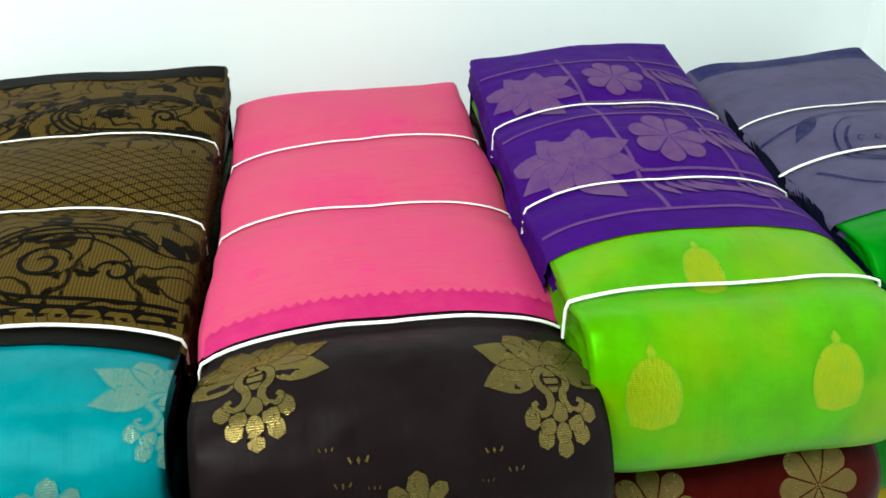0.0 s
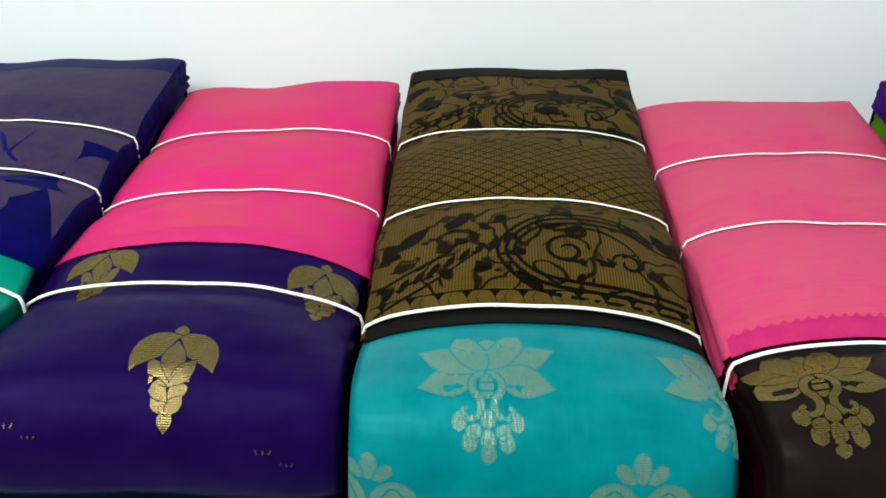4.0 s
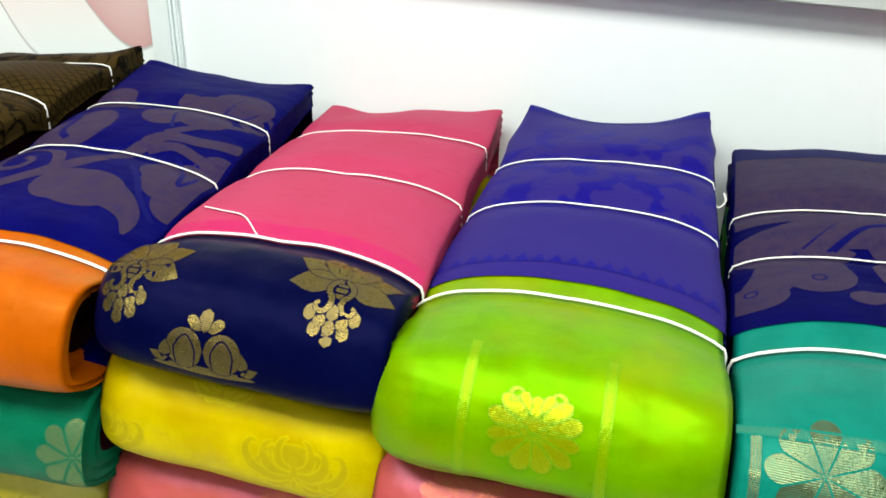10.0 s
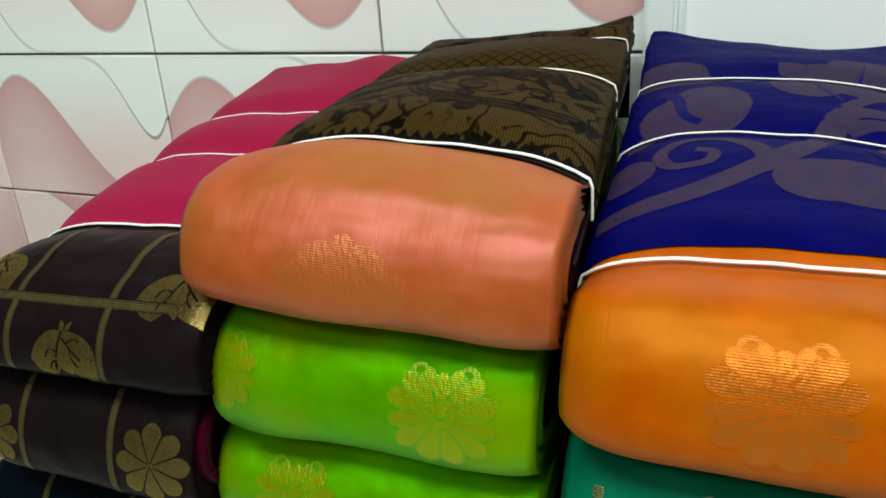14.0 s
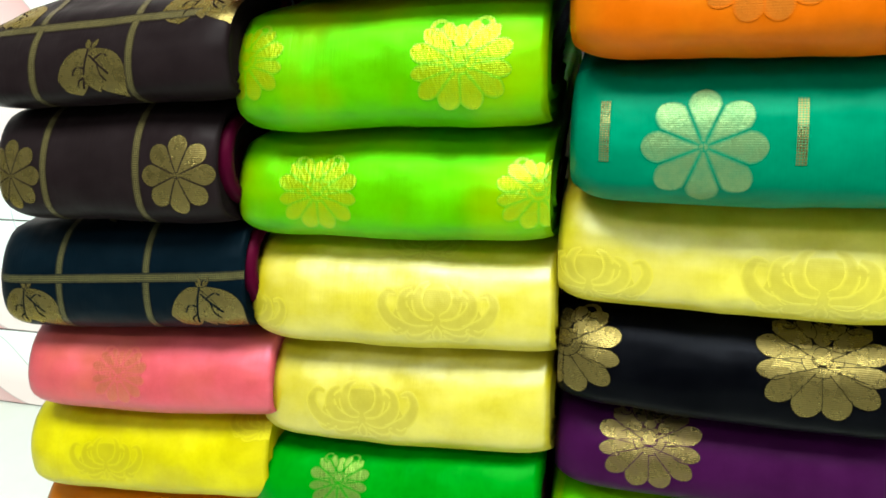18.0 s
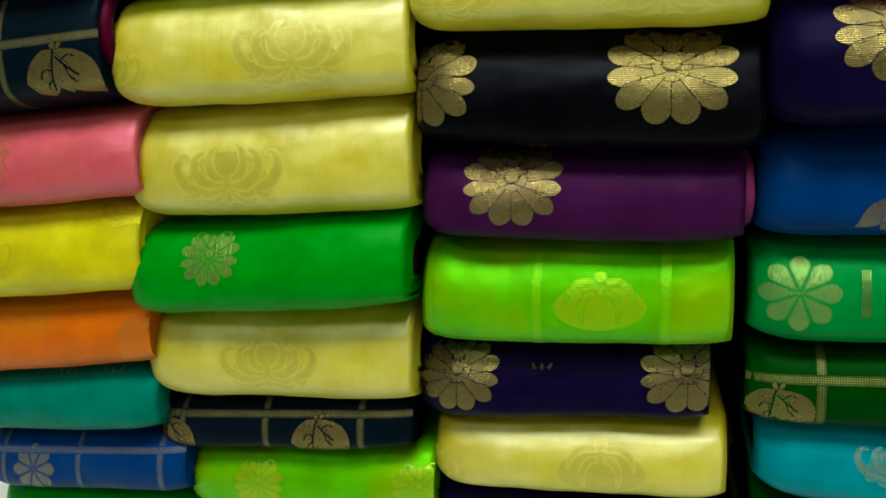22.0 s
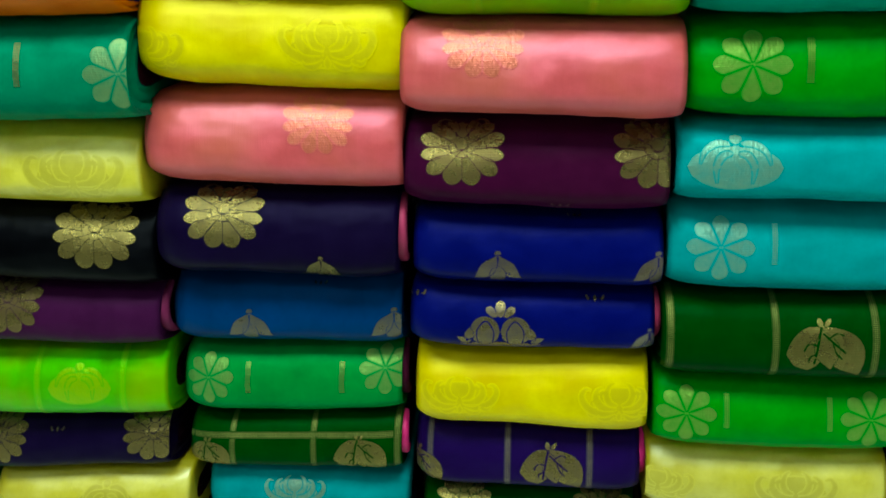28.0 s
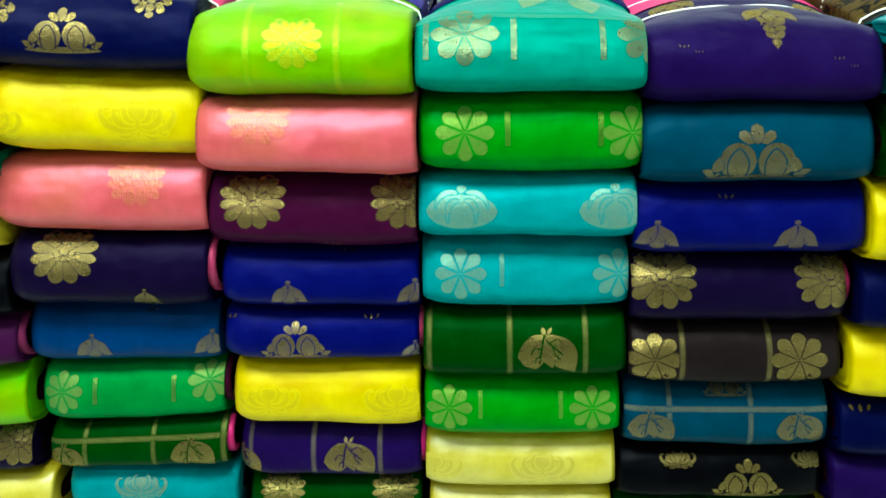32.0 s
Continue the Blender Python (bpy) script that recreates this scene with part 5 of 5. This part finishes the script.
stack("D", -0.012, (-0.388, -0.143, 0.092, 0.105, 0.575), [
    (-0.368, -0.112, 0.083, -0.05, "0c1650", (('crown', 0.43, 0.44, 1.0, 0), ('lotus', 0.12, (0.016,), 1.15, 0), ('lotus', 0.81, (0.030,), 1.15, 0)),
     "navy silk saree with gold lotuses and a pink end", TOPS["D"]),
    (-0.378, -0.115, -0.001, -0.05, "f0dc00", (('scroll', 0.72, 0.5, 1.0, 0.86), ('scroll', 0.04, 0.6, 0.9, 0.86), ('scroll', 0.45, -0.1, 0.6, 0.86)),
     "golden yellow silk saree with faint woven scrolls"),
    (-0.388, -0.123, -0.100, -0.02, "e06c72", (('daisy', 0.69, 0.31, 1.0, 0.65), ('speck', 0.5, 0.95, 2.0, 0.5)),
     "pink silk saree with faint gold daisies"),
    (-0.392, -0.13, -0.199, 0, "221440", (('daisy', 0.31, 0.26, 1.2, 0), ('trefoil', 0.7, 0.78, 0.7, 0.2)),
     "dark violet silk saree with gold daisies"),
    (-0.393, -0.134, -0.294, 0.02, "064c84", (('trefoil', 0.36, 0.62, 0.9, 0.25), ('trefoil', 0.97, 0.6, 0.9, 0.25), ('speck', 0.66, 0.2, 1.2, 0)),
     "blue silk saree with small gold buds"),
    (-0.392, -0.137, -0.382, 0.04, "0a9a4c", (('flower', 0.14, 0.4, 0.85, 0.66), ('flower', 0.93, 0.3, 0.85, 0.66), ('dash', 0.32, 0.4, 0.8, 0.5), ('dash', 0.74, 0.4, 0.8, 0.5)),
     "emerald green silk saree with gold flowers"),
    (-0.391, -0.139, -0.467, 0.05, "06500f", (('bar', 0.22, 0.5, 0.0, 0.2), ('bar', 0.6, 0.5, 0.0, 0.2), ('bar', 0.98, 0.5, 0.0, 0.2), ('band', 0.5, 0.3, 1.0, 0), ('leaf', 0.09, 0.62, 0.75, 0.1), ('leaf', 0.8, 0.6, 0.85, 0.1)),
     "dark green silk saree with gold checks and leaves"),
    (-0.379, -0.134, -0.536, 0.01, "0a9ea6", (('scroll', 0.45, 0.35, 0.8, 0.4),),
     "cyan silk saree with silver scrolls"),
], ['06500f', 'e0d00e'])
stack("E", -0.02, (-0.1, 0.125, 0.12, 0.128, 0.56), [
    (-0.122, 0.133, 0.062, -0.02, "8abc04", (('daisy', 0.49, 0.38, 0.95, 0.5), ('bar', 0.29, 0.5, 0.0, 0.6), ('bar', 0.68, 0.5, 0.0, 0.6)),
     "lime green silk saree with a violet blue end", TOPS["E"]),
    (-0.12, 0.134, -0.033, -0.02, "e06c72", (('daisy', 0.3, 0.26, 1.05, 0.65),),
     "salmon pink silk saree with faint gold daisies"),
    (-0.123, 0.129, -0.124, -0.01, "541646", (('daisy', 0.23, 0.34, 1.15, 0), ('daisy', 0.95, 0.34, 1.15, 0), ('speck', 0.6, 0.9, 1.5, 0.4)),
     "maroon silk saree with gold daisies"),
    (-0.117, 0.129, -0.217, -0.01, "0a1878", (('trefoil', 0.35, 0.65, 0.85, 0.25), ('trefoil', 0.98, 0.62, 0.85, 0.25), ('speck', 0.65, 0.1, 1.2, 0)),
     "royal blue silk saree with small gold buds"),
    (-0.123, 0.126, -0.297, 0, "0a1878", (('crown', 0.38, 0.52, 0.95, 0.1), ('speck', 0.76, 0.2, 1.6, 0), ('speck', 0.03, 0.2, 1.6, 0), ('trefoil', 0.98, 0.7, 0.7, 0.3)),
     "royal blue silk saree with gold crowns"),
    (-0.12, 0.124, -0.369, 0, "f0dc00", (('scroll', 0.2, 0.5, 0.9, 0.86), ('scroll', 0.88, 0.5, 0.9, 0.86)),
     "golden yellow silk saree with faint woven scrolls"),
    (-0.124, 0.122, -0.464, 0.01, "301660", (('bar', 0.07, 0.5, 0.0, 0.2), ('bar', 0.42, 0.5, 0.0, 0.2), ('bar', 0.78, 0.5, 0.0, 0.2), ('band', 0.5, 0.06, 1.2, 0.2), ('leaf', 0.6, 0.52, 0.95, 0), ('leaf', 0.0, 0.6, 0.8, 0)),
     "violet silk saree with silver gold checks"),
    (-0.118, 0.12, -0.545, 0.01, "06500f", (('daisy', 0.2, 0.26, 0.9, 0), ('daisy', 0.85, 0.26, 0.9, 0)),
     "dark green silk saree with gold daisies"),
], ['0c1650', 'e0d00e'])
stack("F", -0.03, (0.163, 0.4, 0.081, 0.093, 0.563), [
    (0.136, 0.384, 0.044, -0.02, "0aa392", (('flower', 0.22, (-0.022,), 1.06, 0.25), ('flower', 1.02, (-0.022,), 1.06, 0.25), ('dash', 0.05, 0.22, 1.15, 0.2), ('dash', 0.43, 0.22, 1.15, 0.2), ('dash', 0.81, 0.22, 1.15, 0.2), ('wing', 0.60, (0.054,), 1.1, 0.6), ('band', 0.5, -0.24, 1.0, 0.95)),
     "teal silk saree with a navy woven end", TOPS["F"]),
    (0.136, 0.386, -0.034, -0.02, "12a01c", (('flower', 0.21, 0.45, 0.95, 0.66), ('flower', 0.95, 0.45, 0.95, 0.66), ('dash', 0.4, 0.4, 0.9, 0.55), ('dash', 0.81, 0.4, 0.9, 0.55)),
     "bright green silk saree with gold flowers"),
    (0.133, 0.383, -0.126, -0.01, "12a8ae", (('round', 0.2, 0.42, 1.1, 0.58), ('round', 0.9, 0.42, 1.1, 0.58)),
     "turquoise silk saree with silver gold scrolls"),
    (0.133, 0.379, -0.205, -0.01, "12a8ae", (('flower', 0.19, 0.45, 0.9, 0.66), ('flower', 0.95, 0.45, 0.9, 0.66), ('dash', 0.39, 0.4, 0.9, 0.6)),
     "turquoise silk saree with silver gold flowers"),
    (0.132, 0.378, -0.297, 0, "06500f", (('leaf', 0.6, 0.5, 1.0, 0.1), ('bar', 0.43, 0.5, 0.0, 0.3), ('bar', 0.8, 0.5, 0.0, 0.3), ('bar', 0.03, 0.5, 0.0, 0.3)),
     "dark green silk saree with gold leaves"),
    (0.13, 0.375, -0.386, 0, "12a01c", (('flower', 0.13, 0.45, 0.85, 0.66), ('flower', 0.86, 0.45, 0.85, 0.66), ('dash', 0.29, 0.4, 0.8, 0.6), ('dash', 0.7, 0.4, 0.8, 0.6)),
     "bright green silk saree with gold flowers"),
    (0.128, 0.373, -0.471, 0.01, "e0d00e", (('scroll', 0.62, 0.5, 0.9, 0.86), ('scroll', 0.05, 0.5, 0.8, 0.86)),
     "pale yellow silk saree with faint woven scrolls"),
    (0.131, 0.371, -0.552, 0.01, "e0d00e", (('scroll', 0.4, 0.5, 0.9, 0.86),),
     "pale yellow silk saree with faint woven scrolls"),
], ['0a1878', '12a01c'])
stack("G", -0.035, (0.41, 0.661, 0.061, 0.081, 0.54), [
    (0.384, 0.635, 0.032, -0.035, "301660", (('cone', 0.55, (0.018,), 1.0, 0), ('speck', 0.16, 0.30, 0.9, 0.2), ('speck', 0.22, 0.36, 0.7, 0.2), ('speck', 0.80, 0.42, 0.9, 0.2), ('speck', 0.86, 0.50, 0.7, 0.2), ('cone', 0.2, (0.128,), 0.95, 0), ('cone', 0.88, (0.120,), 0.95, 0)),
     "violet silk saree with gold cones and a pink end", TOPS["G"]),
    (0.385, 0.633, -0.052, -0.01, "06546c", (('crown', 0.49, 0.55, 1.25, 0.2),),
     "teal blue silk saree with a gold crown motif"),
    (0.38, 0.637, -0.142, -0.01, "0a1878", (('trefoil', 0.1, 0.62, 0.9, 0.25), ('trefoil', 0.7, 0.62, 0.9, 0.25), ('speck', 0.4, 0.2, 1.5, 0)),
     "royal blue silk saree with small gold buds"),
    (0.381, 0.628, -0.226, -0.01, "221440", (('daisy', 0.14, 0.34, 1.15, 0), ('daisy', 0.92, 0.34, 1.15, 0)),
     "dark violet silk saree with gold daisies"),
    (0.382, 0.631, -0.313, 0, "33292b", (('flower', 0.12, 0.5, 0.95, 0), ('flower', 0.8, 0.5, 0.95, 0), ('bar', 0.25, 0.5, 1.0, 0), ('bar', 0.66, 0.5, 1.0, 0)),
     "dark brown silk saree with gold flowers and stripes"),
    (0.381, 0.628, -0.393, 0, "06546c", (('band', 0.5, 0.35, 1.0, 0), ('bar', 0.22, 0.5, 0.0, 0.3), ('bar', 0.62, 0.5, 0.0, 0.3), ('leaf', 0.12, 0.58, 0.8, 0.2), ('leaf', 0.85, 0.58, 0.8, 0.2), ('crown', 0.5, 0.1, 0.6, 0.2)),
     "teal blue silk saree with gold checks"),
    (0.376, 0.629, -0.486, 0.01, "0a0b12", (('crown', 0.64, 0.5, 0.95, 0), ('scroll', 0.3, 0.2, 0.5, 0.2), ('scroll', 0.95, 0.2, 0.5, 0.2)),
     "black silk saree with gold crowns"),
    (0.375, 0.626, -0.56, 0.01, "06500f", (),
     "dark green folded silk saree"),
], ['0c1650', 'e0d00e'])
stack("H", -0.05, (0.679, 0.933, 0.099, 0.108, 0.52), [
    (0.64, 0.89, 0.034, -0.04, "0a9ea6", (('lotus', 0.35, -0.2, 1.2, 0.68), ('lotus', 1.0, -0.25, 1.2, 0.68), ('crown', 0.74, 0.55, 1.1, 0.65), ('crown', 0.05, 0.6, 1.0, 0.7)),
     "turquoise silk saree with a black and gold end", TOPS["H"]),
    (0.645, 0.89, -0.052, 0, "06500f", (),
     "dark green folded silk saree"),
    (0.64, 0.89, -0.14, 0, "f0dc00", (),
     "golden yellow folded silk saree"),
    (0.64, 0.888, -0.235, 0, "0c1650", (),
     "navy folded silk saree"),
    (0.64, 0.885, -0.318, 0, "f0dc00", (),
     "golden yellow folded silk saree"),
    (0.64, 0.885, -0.41, 0, "0c1650", (('speck', 0.1, 0.2, 2.0, 0), ('crown', 0.5, 0.5, 0.8, 0)),
     "navy folded silk saree"),
    (0.64, 0.885, -0.49, 0, "301660", (),
     "violet folded silk saree"),
], ['e0d00e', '12a01c'])
stack("I", -0.078, (0.946, 1.195, 0.072, 0.089, 0.485), [
    (0.905, 1.17, 0.03, -0.04, "33292b", (('lotus', 0.15, (-0.012,), 1.25, 0), ('lotus', 0.87, (-0.036,), 1.25, 0), ('crown', 0.50, 0.52, 1.2, 0), ('speck', 0.30, 0.14, 0.8, 0.1), ('speck', 0.37, 0.20, 1.1, 0.1), ('speck', 0.33, 0.30, 0.9, 0.1), ('speck', 0.40, 0.32, 0.7, 0.1), ('speck', 0.69, 0.22, 1.0, 0.1), ('speck', 0.74, 0.32, 0.9, 0.1), ('speck', 0.67, 0.36, 0.7, 0.1)),
     "black brown silk saree with gold lotuses", TOPS["I"]),
    (0.905, 1.165, -0.08, 0, "5a1510", (),
     "dark red folded silk saree"),
], ['12a01c', '0c1650', 'f0dc00', '541646'])
stack("J", -0.045, (1.209, 1.45, 0.123, 0.132, 0.455), [
    (1.165, 1.425, 0.056, -0.05, "74bc00", (('heart', 0.42, -0.55, 0.8, 0.45), ('heart', 0.16, 0.34, 1.0, 0.5), ('heart', 0.72, 0.34, 1.0, 0.5)),
     "lime green silk saree with a purple woven end", TOPS["J"]),
    (1.175, 1.43, -0.075, 0, "5a1510", (('flower', 0.75, 0.35, 1.0, 0.15), ('flower', 0.2, 0.35, 1.0, 0.15)),
     "dark red brown silk saree with gold flowers"),
], ['e0d00e', '12242e', '08905e'])
stack("K", 0.02, (1.516, 1.766, 0.086, 0.107, 0.5), [
    (1.44, 1.7, 0.06, -0.03, "12a01c", (),
     "dark green silk saree with a slate blue end", TOPS["K"]),
    (1.44, 1.7, -0.045, 0, "0c1650", (),
     "navy folded silk saree"),
], ['12a01c', 'f0dc00', '541646'])

# ---- small things on the stacks ----
def strand(name, pts, rad, mat, parent=None):
    p = smooth_path(pts, 6)
    verts, faces = [], []
    for i, q in enumerate(p):
        q = Vector(q)
        t = (Vector(p[min(i + 1, len(p) - 1)]) - Vector(p[max(i - 1, 0)])).normalized()
        a = t.cross(Vector((0.2, 0.3, 1))).normalized()
        b = t.cross(a)
        for j in range(5):
            th = 2 * math.pi * j / 5
            verts.append(tuple(q + (a * math.cos(th) + b * math.sin(th)) * rad))
    for i in range(len(p) - 1):
        for j in range(5):
            faces.append((i * 5 + j, i * 5 + (j + 1) % 5, (i + 1) * 5 + (j + 1) % 5, (i + 1) * 5 + j))
    return mesh_ob(name, verts, faces, [mat], parent)


def on_top(name, fx, y, lift=0.004):
    f = COLUMNS[name][0][0]
    return f.at((fx - 0.5) * f.w, f.v_of_y(y), lift)


loose = strand("loose_thread", [on_top("D", 0.12, 0.145), on_top("D", 0.22, 0.132), on_top("D", 0.32, 0.125), on_top("D", 0.40, 0.106), on_top("D", 0.43, 0.10)], 0.0007, cord_mat)
tagged(loose, "loose end of white elastic on the pink saree", "thread")
p0 = Vector(on_top("E", 1.0, 0.385))
hook = strand("loose_thread", [p0 + Vector((0.002, 0, -0.022)), p0 + Vector((0.010, -0.004, -0.028)), p0 + Vector((0.016, -0.003, -0.020)), p0 + Vector((0.013, 0.0, -0.012))], 0.0013, cord_mat)
tagged(hook, "knotted end of white elastic beside the blue saree", "thread")



def inner_fold(name, row, h, reach=0.007):
    """The rolled inner layer that peeps out at the end of a folded saree."""
    f, thing = COLUMNS[name][row]
    verts, faces, n = [], [], 14
    for i in range(n + 1):
        th = math.radians(-82 + 164 * i / n)
        bulge = 0.55 + 0.45 * math.cos(th) + 0.12 * noise.noise((i * 0.7, f.seed, 0))
        for t, r in ((-0.5, 0.80), (0.4, 0.80), (0.9, 0.76), (1.0, 0.68), (0.8, 0.62), (-0.5, 0.60)):
            x = f.cx + f.w / 2 + reach * bulge * t
            verts.append((x, f.yc - f.a * r * math.cos(th) + 0.004, f.zc + f.h * 0.5 * r * math.sin(th) + f.roll * f.w / 2))
    for i in range(n):
        for j in range(5):
            faces.append((i * 6 + j, i * 6 + j + 1, i * 6 + j + 7, i * 6 + j + 6))
    ob = mesh_ob("inner_fold", verts, faces, [silk(h)], None, [(v[0], v[2]) for v in verts], label="coloured inner layer of the cloth")
    ob.data.transform(Matrix.Translation(-thing.location))
    ob.parent = thing


for spot in (("A", 1, "5a1034"), ("A", 2, "641238"), ("C", 4, "8a3a68"), ("D", 3, "c0507c"), ("D", 6, "d83a8a"), ("E", 4, "b04870"), ("E", 6, "d02c86"), ("D", 5, "5a2040"), ("G", 3, "a03060")):
    inner_fold(*spot)

# tassels of the slate saree, combed over its edge
rnd = random.Random(5)
fold_k, thing_k = COLUMNS["K"][0]
tv, tf = [], []
black_thread = silk("161a34", 0.2, 0.6)
for i in range(300):
    t, r = rnd.random(), rnd.random()
    a = Vector(on_top("K", 0.0, 0.12 + 0.26 * t, 0.002))
    pts = [a + Vector((0.006, 0.004, 0.0015)), a + Vector((-0.002 - 0.008 * r, -0.03, -0.004)), a + Vector((-0.004 - 0.022 * r, -0.09, -0.018)), a + Vector((0.004 - 0.036 * rnd.random(), -0.17 - 0.04 * r, -0.044 - 0.02 * rnd.random()))]
    p = smooth_path([tuple(q) for q in pts], 4)
    n0 = len(tv)
    for q in p:
        tv += [(q[0] - 0.0008, q[1], q[2]), (q[0], q[1], q[2] + 0.0009), (q[0] + 0.0008, q[1], q[2])]
    for k in range(len(p) - 1):
        for j in range(2):
            tf.append((n0 + k * 3 + j, n0 + k * 3 + j + 1, n0 + k * 3 + j + 4, n0 + k * 3 + j + 3))
tassels = mesh_ob("tassel_fringe", tv, tf, [black_thread], None)
tassels.data.transform(Matrix.Translation(-thing_k.location))
tassels.parent = thing_k
tagged(tassels, "dark blue thread tassels", kind="stuff")

# ---- wall tiles, piece by piece ----
for row in range(-4, 8):
    for col in range(-5, 1):
        x, z = -1.045 - TILE_W / 2 + TILE_W * (col + 1), 0.106 + TILE_H * (row + 0.5)
        if z + TILE_H / 2 > 2.1:
            continue
        low = z - TILE_H / 2 < FLOOR
        if low:
            z = (z + TILE_H / 2 + FLOOR) / 2
        ob = new("tile", tile_low[col == 0] if low else (tile_cut if col == 0 else tile_data)[row % 2])
        ob.parent = tile_wall
        ob.location = (x - (0.0185 if col == 0 else 0), 0.621, z)
